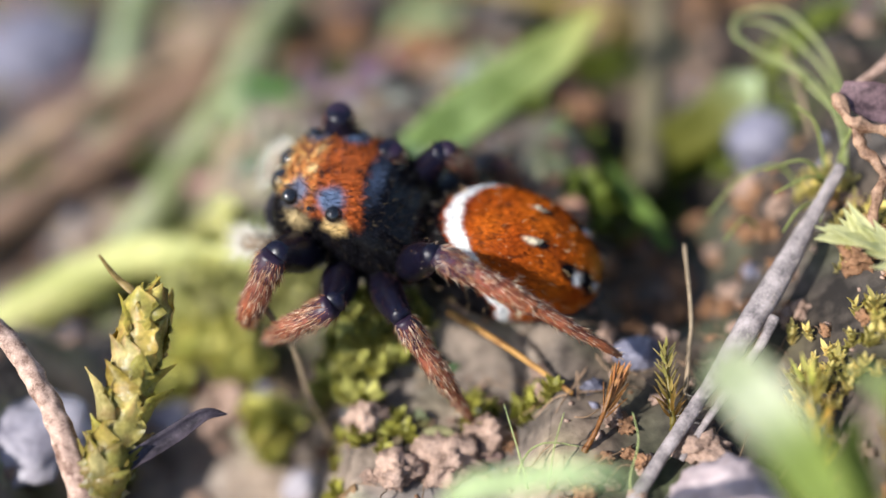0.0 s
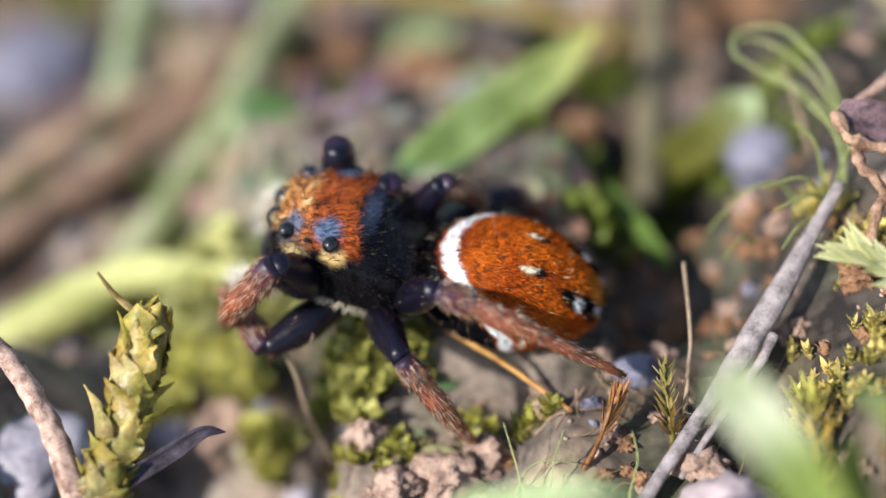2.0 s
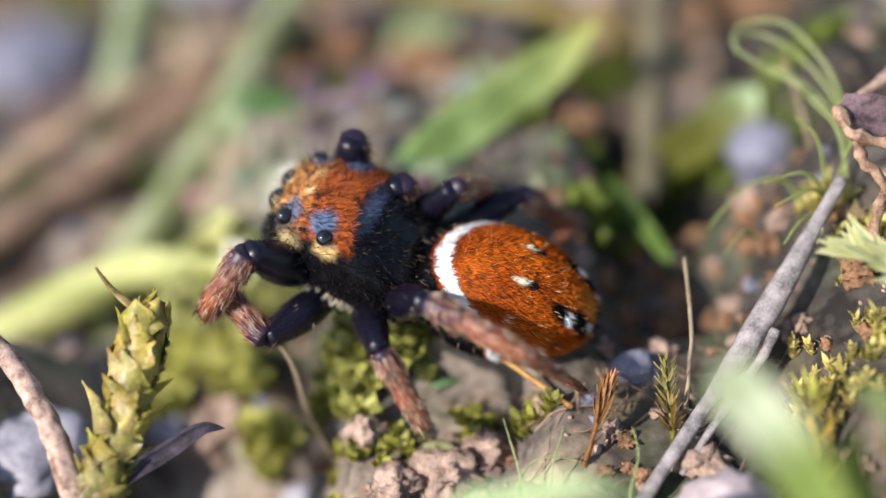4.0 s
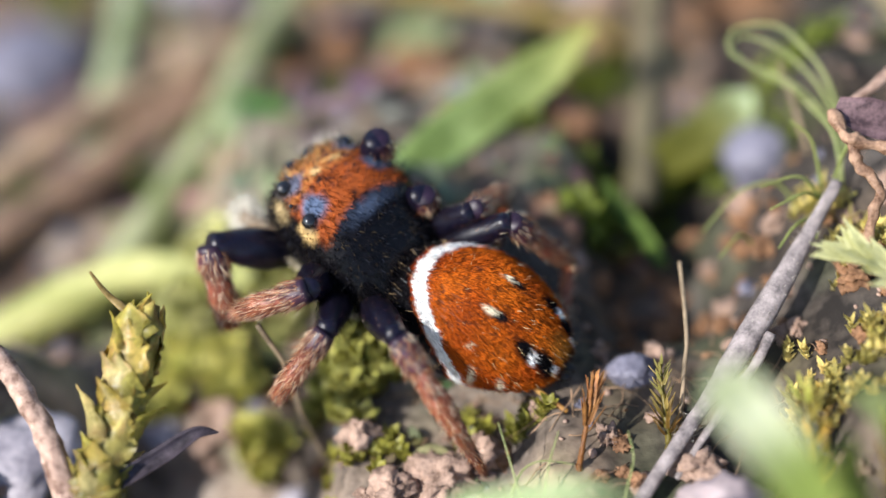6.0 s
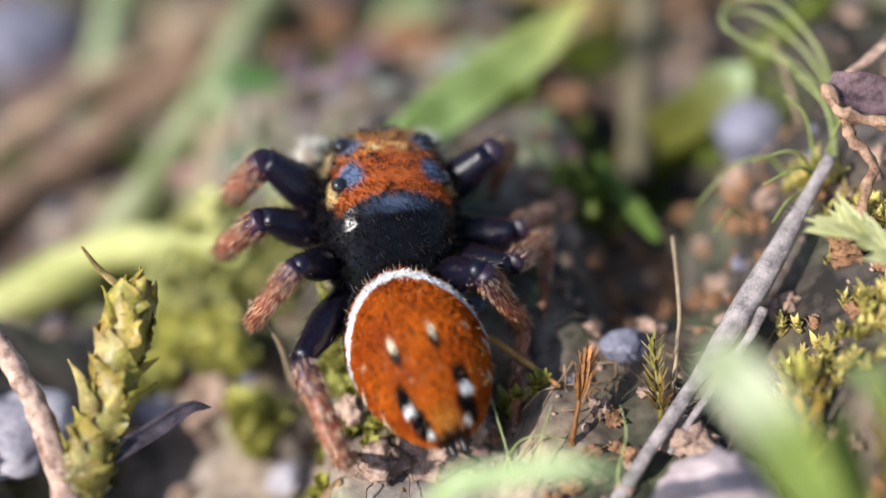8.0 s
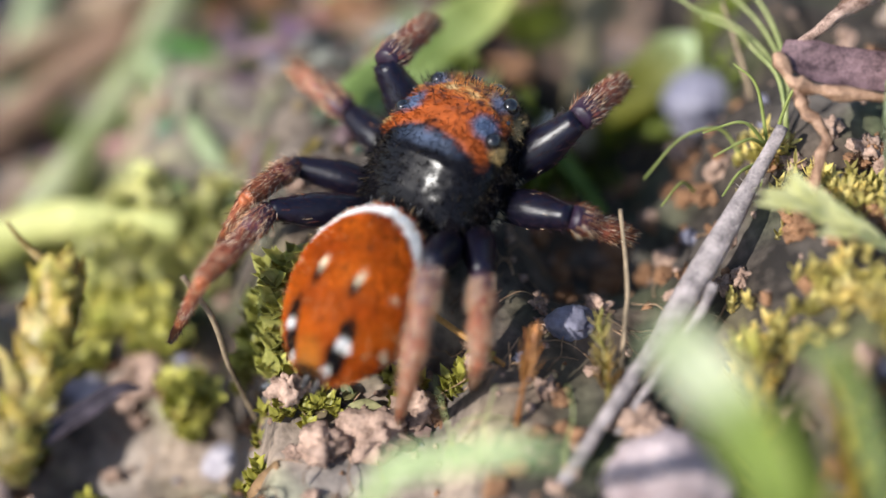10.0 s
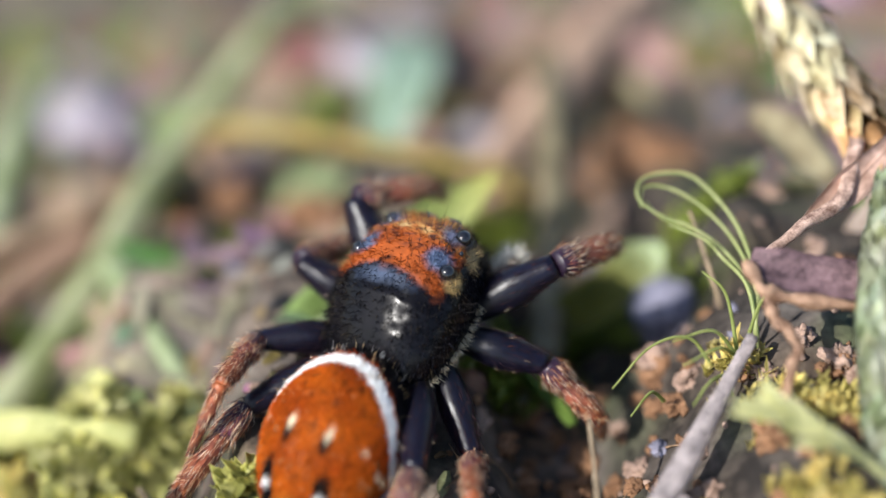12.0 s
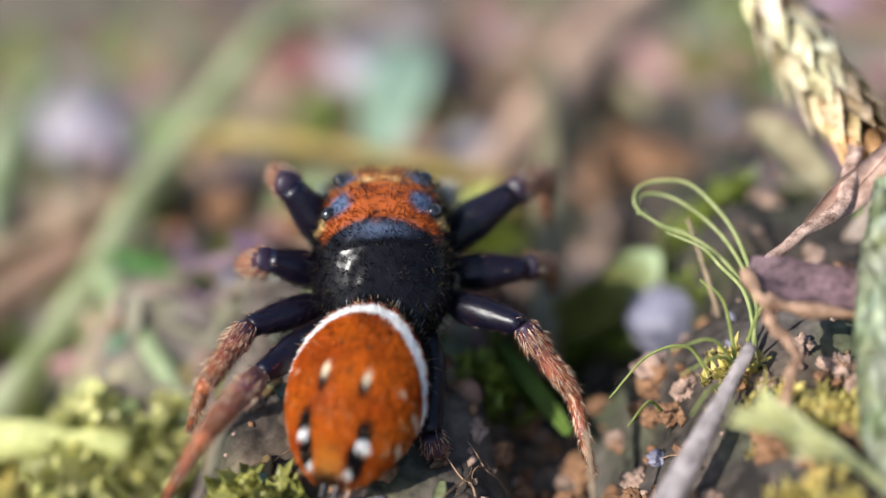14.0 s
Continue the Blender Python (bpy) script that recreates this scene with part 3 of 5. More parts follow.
moss_cushion("moss_cushion", [(-2.4, 0.1, 0.6), (-1.7, -0.5, 0.6), (-0.9, -0.1, 0.7), (-1.7, 0.1, 0.6)], "mottled yellow-green moss cushion on the soil", (1.35, 1.4, 1.9), 21, per=26, leaf=0.55, broad=0.7)
moss_cushion("yellow_moss", [(-8.7, 7.1, 0.6), (-7.9, 7.2, 0.6), (-6.6, 5.5, 0.6), (-5.6, 4.2, 0.6), (-4.7, 4.3, 0.6), (-3.9, 4.3, 0.6), (-8.2, 6.2, 0.6), (-6.7, 3.8, 0.6), (-4.3, 3.8, 0.6), (-6.0, 4.9, 0.6)], "bright yellow-green moss on the soil", (1.9, 2.0, 4.4), 22, per=44, leaf=0.6, tall=0.7, broad=0.6)
moss_cushion("bank_moss", [(8.5, -2.5, 0.8), (9.7, -2.0, 0.9), (10.6, -2.6, 0.8), (9.7, 0.6, 0.8), (10.7, 0.4, 0.6), (8.9, 2.4, 0.5)], "olive-brown moss growing over the bank", (2.0, 1.8, 3.0), 23, per=40, leaf=0.28, tall=0.5)
moss_cushion("pale_moss", [(-5.6, 2.6, 0.5), (-6.3, 2.1, 0.5), (-5.1, 1.7, 0.5), (-6.9, 1.2, 0.5), (-4.3, 0.0, 0.5), (-6.6, 2.8, 0.5)], "pale dull-green moss patches on the soil", (1.9, 1.95, 2.8), 26, per=20, leaf=0.6, tall=0.4, broad=0.7)
moss_cushion("hollow_moss", [(3.9, 4.2, 0.7), (1.7, 8.2, 0.8), (6.7, 8.5, 1), (5.0, 7.0, 1), (7.0, 10.2, 1.1), (8.6, 11.0, 1), (8.2, 7.4, 0.8), (5.4, 10.0, 1.1), (9.6, 9.5, 0.9), (-9.5, 12.8, 1.3), (-6.3, 16.4, 1.6), (4.7, 16.1, 1.2)],
             "dull green moss between the litter", (0.75, 1.0, 0.7), 24, per=40)
moss_cushion("low_moss", [(-2.1, -2.2, 0.6), (-1.0, -2.2, 0.5), (-2.6, -3.2, 0.6), (-4.4, -4.0, 0.6), (-5.7, -4.4, 0.5), (-8.0, -1.0, 0.6), (0.6, -1.6, 0.5), (2.0, -2.0, 0.4)], "sparse yellow-green moss on the soil", (1.2, 1.2, 1.1), 25, per=11, leaf=0.34, tall=0.4, broad=0.55)


# ---- leaves and grass ----
def leaf_thing(name, pts, width, col, label, mat=LEAF, category="leaf", **more):
    buf = Buf()
    blade(buf, pts, width, col, **more)
    ob = solid(name, buf, mat, label, category)
    if name in ("green_leaf", "broad_leaf", "mint_leaf", "dry_leaf", "near_leaf"):
        rib = Buf()
        tube(rib, spline([Vector(p) + Vector((0, -0.6, 0.8)) * 0.012 for p in pts], 24)[:-2], lambda u: 0.045 * (1 - 0.7 * u), 8, col(0.5) if callable(col) else col)
        part("midrib", rib, mat, ob)
    return ob


# the sunlit yellow tip of the long blade is put into its colour
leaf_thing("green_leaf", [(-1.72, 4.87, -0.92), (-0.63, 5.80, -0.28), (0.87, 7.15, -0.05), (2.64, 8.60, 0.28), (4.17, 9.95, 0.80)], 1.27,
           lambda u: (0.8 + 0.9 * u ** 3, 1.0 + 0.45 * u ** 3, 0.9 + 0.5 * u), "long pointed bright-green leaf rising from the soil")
leaf_thing("green_leaf", [(-0.76, 5.44, -1.03), (-0.13, 6.10, -0.53), (0.44, 7.01, -0.22), (1.32, 7.86, -0.21)], 0.92, (1.0, 1.0, 1.2), "short pale-green leaf on the soil")
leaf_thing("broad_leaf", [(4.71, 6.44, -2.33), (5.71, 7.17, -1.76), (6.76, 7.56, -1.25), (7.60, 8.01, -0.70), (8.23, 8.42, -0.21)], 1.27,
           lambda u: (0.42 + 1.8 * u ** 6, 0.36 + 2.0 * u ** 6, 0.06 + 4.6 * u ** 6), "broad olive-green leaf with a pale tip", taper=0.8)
leaf_thing("green_leaf", [(5.58, 3.04, -0.95), (5.27, 3.68, -0.93), (4.70, 4.72, -0.81), (4.18, 5.72, -0.73)], 0.4, (0.40, 0.56, 0.30), "narrow green leaf in the dark hollow")
leaf_thing("mint_leaf", [(1.14, 17.31, -5.39), (1.81, 18.75, -4.05), (2.30, 20.29, -3.70), (2.72, 21.72, -3.84)], 1.90, (1.05, 1.25, 3.0), "pale mint-green leaf in the litter")
leaf_thing("dark_leaf", [(-7.41, -4.65, -0.16), (-7.03, -4.30, 0.14), (-5.86, -3.51, 0.37), (-5.20, -3.12, 0.57), (-4.74, -2.99, 0.41)], 0.38, (1, 1, 1),
           "dark grey withered leaf curled on the soil", DEAD_LEAF, fold=1.1, taper=0.5)
leaf_thing("dry_leaf", [(10.60, 10.77, 2.07), (11.26, 10.34, 1.97), (11.76, 9.14, 1.90), (12.06, 7.95, 2.13)], 1.05, (0.8, 0.85, 0.62), "pale yellowish dry leaf on the bank", DRY_LITTER, fold=0.2, taper=0.75)
leaf_thing("dry_leaf", [(12.90, 6.60, 5.10), (11.84, 5.69, 4.45), (11.2, 5.25, 4.1), (10.30, 4.70, 3.75)], 0.75, (1.35, 1.1, 1.05), "pinkish-tan crumpled dry leaf on the bank", DRY_LITTER, fold=0.5, taper=0.5)
curled = leaf_thing("curled_leaf", [(8.9, 2.95, 4.55), (9.4, 2.75, 4.45), (10.1, 2.65, 4.3), (11.7, 2.6, 4.1)], 0.85, (1, 1, 1), "curled purple-brown dead leaf with a pale rim on the bank", PURPLE_LEAF,
                    fold=0.35, taper=0.97, thick=0.08)
buf = Buf()
tube(buf, spline([(8.75, 2.75, 4.6), (9.0, 2.2, 4.4), (9.35, 2.05, 4.28), (10.1, 1.95, 4.2), (11.6, 1.9, 4.02)], 50), lambda u: 0.14 + 0.03 * math.sin(u * 19), 14, (1, 1, 1), 0.6, 3.0, 0.8)
part("rim", buf, BROWN_LEAF, curled, "pale orange-brown rolled rim")
stem("hanging_strip", [(9.2, 2.1, 4.3), (9.3, 1.75, 3.95), (9.62, 1.45, 3.75), (9.78, 1.15, 3.55), (9.6, 0.8, 3.35), (9.52, 0.3, 2.5)], 0.14, BROWN_LEAF,
     "brown crumbling strip of dead leaf hanging down", "leaf strip", 0.65, count=60, tip=0.75, flat=0.6)
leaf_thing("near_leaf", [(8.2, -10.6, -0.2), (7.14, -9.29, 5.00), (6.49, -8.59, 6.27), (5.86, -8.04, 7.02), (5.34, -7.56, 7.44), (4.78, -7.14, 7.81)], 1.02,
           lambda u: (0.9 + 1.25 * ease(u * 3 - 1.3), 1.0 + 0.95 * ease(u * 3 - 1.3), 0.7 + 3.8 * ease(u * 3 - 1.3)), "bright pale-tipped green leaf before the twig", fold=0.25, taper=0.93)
leaf_thing("near_leaf", [(7.6, -9.6, -0.2), (6.94, -8.36, 4.48), (6.72, -7.83, 5.34), (6.43, -7.18, 6.18)], 0.55, (1.0, 1.1, 0.8), "mid-green leaf standing before the bank", fold=0.4)
leaf_thing("near_leaf", [(9.6, -9.2, 0.2), (9.11, -8.67, 4.21), (8.35, -7.70, 6.39), (7.79, -7.10, 6.92), (7.34, -6.87, 7.12)], 0.34, (1.0, 1.1, 1.3), "narrow pale-green leaf arching before the bank", fold=0.3)
leaf_thing("near_leaf", [(8.7, -8.7, 0.0), (8.10, -7.73, 3.70), (7.71, -7.02, 4.72), (7.77, -6.58, 5.37)], 0.5, (1.0, 1.0, 0.6), "olive-green leaf standing before the bank", fold=0.3)
leaf_thing("near_leaf", [(-1.2, -9.2, -0.2), (0.11, -8.2, 4.55), (1.33, -8.1, 5.30), (2.55, -8.0, 5.42), (3.73, -7.85, 4.85)], 0.42, (1.7, 1.8, 3.0), "pale green arching leaf close by", fold=0.2)
moss_shoot("near_moss", [(9.8, -6.8, 0.2), (9.6, -6.0, 1.6), (9.4, -5.2, 2.6), (9.3, -4.6, 3.2)], 0.9, 0.8, 60, "yellow-green moss shoot before the bank", (1.3, 1.1, 0.9), seed=61, spread=0.8, broad=0.3)
moss_shoot("near_moss", [(11.2, -6.0, 0.4), (11.0, -5.0, 2.0), (10.8, -4.2, 3.0), (10.6, -3.6, 3.5)], 0.9, 0.8, 60, "yellow-green moss shoot before the bank", (1.2, 1.1, 0.9), seed=62, spread=0.8, broad=0.3)
moss_shoot("near_moss", [(7.9, -5.6, 0.2), (7.9, -4.6, 1.2), (7.8, -3.7, 1.9), (7.7, -3.1, 2.2)], 0.7, 0.7, 50, "ochre-green moss shoot before the twig", (1.6, 1.15, 1.0), seed=63, spread=0.9, broad=0.25, tip=(1.9, 1.9, 2.6))


def feather():
    """A pale moss spray: a fan of narrow leaflets on a stalk."""
    ob = thing("moss_spray", "bright cream-green feathery moss spray on the bank", "moss")
    line = spline([(8.9, -0.72, 3.66), (9.5, -0.95, 3.56), (10.7, -1.4, 3.1), (11.9, -1.48, 2.0)], 30)
    buf = Buf()
    tube(buf, line, lambda u: 0.05 + 0.08 * u, 8, (1.6, 1.5, 1.2))
    part("stalk", buf, CREAM_MOSS, ob)
    rnd = random.Random(77)
    for i in range(28):
        k = i * 0.75
        p, (a, s, u) = line[int(k)], frames_along(line)[int(k)]
        buf = Buf()
        leaflet(buf, p, -a + s * rnd.uniform(-0.75, 0.75) + u * rnd.uniform(-0.2, 0.3), u, rnd.uniform(0.8, 1.15), 0.36, (2.5, 2.45, 4.2), 0.3, 0.1, 0.015, 5)
        part("leaf", buf, CREAM_MOSS, ob)


feather()


def grass_strands(name, strands, width, mat, label):
    ob = thing(name, label, "grass")
    for pts in strands:
        buf = Buf()
        tube(buf, spline(pts, 36), lambda u: width * (1 - 0.6 * u), 7, (1, 1, 1), 0.1)
        part("strand", buf, mat, ob)


grass_strands("curled_grass", [
    [(9.4, 2.6, 1.9), (9.30, 2.9, 2.6), (9.43, 3.80, 2.90), (9.21, 5.20, 3.20), (8.71, 6.02, 3.52), (8.08, 6.56, 3.72), (7.15, 6.57, 3.60), (6.94, 5.97, 3.48), (7.47, 5.52, 3.35), (8.14, 5.37, 3.22)],
    [(9.4, 2.6, 1.9), (9.30, 2.9, 2.6), (9.38, 3.80, 2.90), (9.05, 5.05, 3.07), (8.51, 5.77, 3.30), (7.81, 6.27, 3.48), (7.15, 6.40, 3.45), (7.00, 5.82, 3.35)],
    [(9.4, 2.6, 1.9), (9.30, 2.9, 2.6), (9.28, 3.75, 2.86), (8.90, 4.73, 2.92), (8.27, 5.27, 3.13), (7.50, 5.64, 3.19), (7.13, 6.07, 3.30)],
    [(9.4, 2.6, 1.9), (9.30, 2.9, 2.6), (9.13, 3.66, 3.05), (8.73, 4.53, 3.01), (8.33, 4.83, 3.28), (7.59, 5.30, 3.29)],
], 0.06, PALE_GRASS, "curled yellow-green grass strands on the bank")
grass_strands("grass_tuft", [
    [(8.86, 2.22, 2.22), (8.28, 1.81, 2.91), (7.45, 1.31, 2.91)], [(8.86, 2.22, 2.22), (8.20, 2.22, 3.02), (7.27, 1.91, 3.01)],
    [(8.96, 2.22, 2.22), (9.21, 2.62, 3.42), (9.91, 3.43, 4.23)], [(8.87, 2.32, 2.22), (8.52, 2.93, 3.43), (8.01, 3.34, 3.73)],
    [(8.75, 1.91, 2.11), (8.07, 1.21, 2.51), (7.65, 0.70, 2.30)],
    [(8.5, 2.8, 1.3), (7.9, 3.0, 2.0), (7.0, 2.7, 2.0), (6.2, 2.2, 1.2)],
    [(7.4, 2.2, 0.8), (7.0, 1.9, 1.4), (6.5, 1.3, 1.3)], [(9.0, 2.5, 2.0), (8.7, 1.6, 2.6), (8.5, 0.9, 2.4)],
], 0.05, LEAF, "thin green grass tuft on the bank")
grass_strands("hair_grass", [
    [(1.82, -4.74, 0.05), (1.76, -4.42, 0.18), (1.58, -3.81, 0.46), (1.33, -3.06, 0.86)],
    [(1.58, -4.55, 0.05), (1.64, -4.27, 0.14), (1.89, -3.93, 0.38), (2.31, -3.81, 0.49), (2.97, -3.87, 0.43)],
    [(2.27, -4.74, 0.05), (2.28, -4.57, 0.18), (2.40, -3.98, 0.58), (2.62, -3.31, 0.90)],
    [(4.03, -4.84, 0.06), (4.03, -4.54, 0.34), (4.20, -3.94, 0.74), (4.09, -3.43, 1.06)],
], 0.032, PALE_GRASS, "fine pale curled grass threads in the soil")


def leaf_litter():
    """Dead and green bits of leaf lying about behind the spider."""
    for name, mat, seed, count, kinds, label in (
            ("leaf_litter", DRY_LITTER, 90, 360, ((0.9, 0.9, 0.9), (0.55, 0.5, 0.55), (1.0, 0.75, 0.6), (1.15, 1.1, 1.35), (0.75, 0.5, 0.4), (0.3, 0.26, 0.28), (1.2, 1.15, 1.05)),
             "small tan, lilac and brown bits of leaf litter"),
            ("green_litter", LEAF, 92, 130, ((0.7, 0.8, 0.5), (0.45, 0.55, 0.3), (0.8, 0.9, 1.1), (0.8, 0.72, 0.4), (0.35, 0.42, 0.25), (0.2, 0.26, 0.15), (0.24, 0.2, 0.14)), "small fallen green leaf bits in the litter")):
        rnd = random.Random(seed)
        buf = Buf()
        for i in range(count):
            y = 4.5 + 32 * rnd.random() ** 1.2
            x = rnd.uniform(-14, 15) * (1 + max(0, y - 8) * 0.02)
            if x < 4.5 and y < 7.5 or y < 6.5 or 3.5 < x < 12 and y < 19:
                continue
            a, n = rnd.uniform(0, 6.28), rnd.uniform(0.45, 1.2) * (1 + max(0, y - 8) * 0.045)
            d = Vector((math.cos(a), math.sin(a), 0))
            c = Vector((x, y, ground_height(x, y)))
            mid = rnd.uniform(0.1, 0.6)
            blade(buf, [c - d * n + Vector((0, 0, 0.05)), c + Vector((0, 0, mid)), c + d * n + Vector((0, 0, rnd.uniform(0.05, 0.9)))], n * rnd.uniform(0.4, 0.95),
                  tuple(v * rnd.uniform(0.6, 1.1) for v in rnd.choice(kinds)), 0.04, 8, (rnd.uniform(-0.4, 0.4), -0.3, 0.8))
        tagged(part(name, buf, mat), label, "leaf litter", kind="stuff")


leaf_litter()


def ground_bits():
    """Flat bits of dead leaf and fine brown fibres lying on the open soil."""
    rnd = random.Random(91)
    buf = Buf()
    kinds = ((1.0, 1.0, 1.0), (0.75, 0.95, 0.6), (1.0, 0.8, 0.7), (0.65, 0.75, 1.0), (1.2, 1.35, 1.6), (0.5, 0.5, 0.55), (0.8, 1.0, 0.8))
    for i in range(130):
        x, y = rnd.uniform(-8, 5), rnd.uniform(2.5, 9)
        if i > 105:
            x, y = rnd.uniform(-3, 3), rnd.uniform(-4, 2)
        a, n = rnd.uniform(0, 6.28), rnd.uniform(0.15, 0.5)
        d = Vector((math.cos(a), math.sin(a), 0))
        line = [Vector((x, y, 0)) + d * (n * k) for k in (-1, 0, 1)]
        line = [Vector((p.x, p.y, ground_height(p.x, p.y) + 0.10 + h)) for p, h in zip(line, (-0.02, rnd.uniform(0.02, 0.12), rnd.uniform(-0.02, 0.16)))]
        blade(buf, line, n * rnd.uniform(0.5, 1.2), tuple(v * rnd.uniform(0.5, 1.2) for v in rnd.choice(kinds)), 0.03, 7, (rnd.uniform(-0.4, 0.4), -0.3, 0.8))
    tagged(part("leaf_scraps", buf, STEM), "small dull scraps of dead leaf on the soil", "leaf litter", kind="stuff")
    buf = Buf()
    for i in range(130):
        x, y = rnd.uniform(-6, 8), rnd.uniform(-6.5, 1.5)
        a, n = rnd.uniform(0, 6.28), rnd.uniform(0.3, 1.0)
        pts = []
        for k in range(5):
            pts.append(Vector((x, y, ground_height(x, y) + 0.05 + rnd.uniform(0, 0.22))))
            a += rnd.uniform(-0.6, 0.6)
            x, y = x + math.cos(a) * n * 0.4, y + math.sin(a) * n * 0.4
        t = rnd.uniform(0.5, 1.6)
        tube(buf, spline(pts, 12), lambda u: 0.022 * (1 - 0.5 * u), 5, (t, t * 0.85, t * 0.8))
    tagged(part("root_fibres", buf, STEM), "fine brown root fibres on the soil", "fibres", kind="stuff")


ground_bits()

# ---- spider ----
RED, BLUE, GOLD, BLACK, WHITE = (0.43, 0.080, 0.008), (0.105, 0.145, 0.24), (0.62, 0.42, 0.17), (0.005, 0.0045, 0.006), (0.85, 0.85, 0.84)
spider = thing("jumping_spider", "red-and-black hairy jumping spider with white spots on its abdomen", "spider")


def blend(a, b, u):
    u = min(1.0, max(0.0, u))
    return tuple(x + (y - x) * u for x, y in zip(a, b))


def near(p, c, r, soft=0.35):
    """1 inside the ellipsoid at c with half sizes r, fading to 0 at its edge."""
    d = math.sqrt(sum(((a - b) / s) ** 2 for a, b, s in zip(p, c, r)))
    return min(1.0, max(0.0, (1 - d) / soft))


def head_section(x):
    """Half width, top and bottom of the carapace at x."""
    stops = [(-2.45, 0.40, -1.30, -1.80), (-2.1, 0.95, -0.95, -2.0), (-1.6, 1.28, -0.42, -2.1), (-1.0, 1.42, 0.06, -2.15), (-0.4, 1.44, 0.29, -2.15),
             (0.1, 1.38, 0.36, -2.1), (0.6, 1.30, 0.31, -2.0), (1.0, 1.20, 0.17, -1.8), (1.28, 1.08, -0.05, -1.45), (1.42, 0.85, -0.25, -1.15)]
    for a, b in zip(stops, stops[1:]):
        if x <= b[0]:
            u = (x - a[0]) / (b[0] - a[0])
            return tuple(p + (q - p) * u for p, q in zip(a[1:], b[1:]))
    return stops[-1][1:]


def head_point(x, a):
    w, top, low = head_section(x)
    c, s = math.cos(a), math.sin(a)
    e = 0.72
    mid = low + (top - low) * 0.45
    y = w * math.copysign(abs(c) ** e, c) * (1 - 0.13 * max(0, s) ** 2)
    z = mid + (top - mid if s > 0 else mid - low) * math.copysign(abs(s) ** (e + 0.1), s)
    return Vector((x, y, z))


def head_colour(p):
    x, y, z = p
    w = 0.10 * noise.noise(p * 4) + 0.05 * noise.noise(p * 11)
    fleck = noise.noise(p * 9 + Vector((5, 0, 2)))
    c = BLACK
    ay = abs(y)
    if z > -0.75:
        front = ease((x + 0.46 + w * 2.2 + 0.25 * ay * ay) / 0.22)
        red = blend((0.36, 0.080, 0.016), (0.46, 0.17, 0.045), ease((x - 0.35 + w * 2) / 0.7))
        red = blend(red, (0.60, 0.38, 0.13), ease((x - 0.45) / 0.5) * ease((fleck - 0.05) / 0.25) * 0.8)
        red = blend(red, (0.03, 0.03, 0.04), ease((x + 0.2) / 0.8) * ease((-fleck - 0.12) / 0.2) * 0.75)
        c = blend(c, red, front * ease((z + 0.30 + w) / 0.22))
        c = blend(c, BLUE, near(p, (-0.62, 0, 0.2), (0.26 + w, 1.05 + w, 0.5), 0.9) * 0.55)
        for sy in (-1, 1):
            c = blend(c, GOLD, near(p, (-0.05, sy * 1.28, -0.22), (0.36 + w, 0.4, 0.22 + w), 0.5))
            c = blend(c, (0.70, 0.52, 0.26), near(p, (0.80, sy * 1.15, -0.42), (0.36 + w, 0.4, 0.24 + w), 0.6) * 0.6)
            c = blend(c, BLUE, near(p, (0.16, sy * 0.86, 0.14), (0.40 + w, 0.36 + w, 0.45), 0.5))
            c = blend(c, BLUE, near(p, (0.92, sy * 0.78, 0.1), (0.27 + w, 0.36 + w, 0.35), 0.5) * 0.9)
            c = blend(c, (0.05, 0.055, 0.07), near(p, (1.08, sy * 0.93, -0.06), (0.30 + w, 0.30 + w, 0.32), 0.4) * 0.9)
            c = blend(c, (0.05, 0.055, 0.07), near(p, (0.02, sy * 1.12, -0.03), (0.26 + w, 0.26, 0.24 + w), 0.4) * 0.8)
            c = blend(c, (0.75, 0.5, 0.22), near(p, (0.75, sy * 0.28, 0.2), (0.14, 0.16, 0.3), 0.6))
        c = blend(c, GOLD, ease((x - 1.1 - w) / 0.2) * ease((z + 0.62) / 0.15) * ease((0.0 - z + w) / 0.2) * 0.8 * ease((0.75 - ay) / 0.2))
    return c


def grid_mesh(fn, us, angles):
    pts = [fn(u, a) for u in us for a in angles]
    n = len(angles)
    faces = [(i * n + j, (i + 1) * n + j, (i + 1) * n + (j + 1) % n, i * n + (j + 1) % n) for i in range(len(us) - 1) for j in range(n)]
    return pts, faces + [tuple(range(n)), tuple(range((len(us) - 1) * n + n - 1, (len(us) - 1) * n - 1, -1))]


def swell(buf):
    """The finished head stands a little larger round its rear underside."""
    buf.v = [((x + 1.2) * 1.05 - 1.2, y * 1.10, (z + 1.8) * 1.02 - 1.8) for x, y, z in buf.v]
    return buf


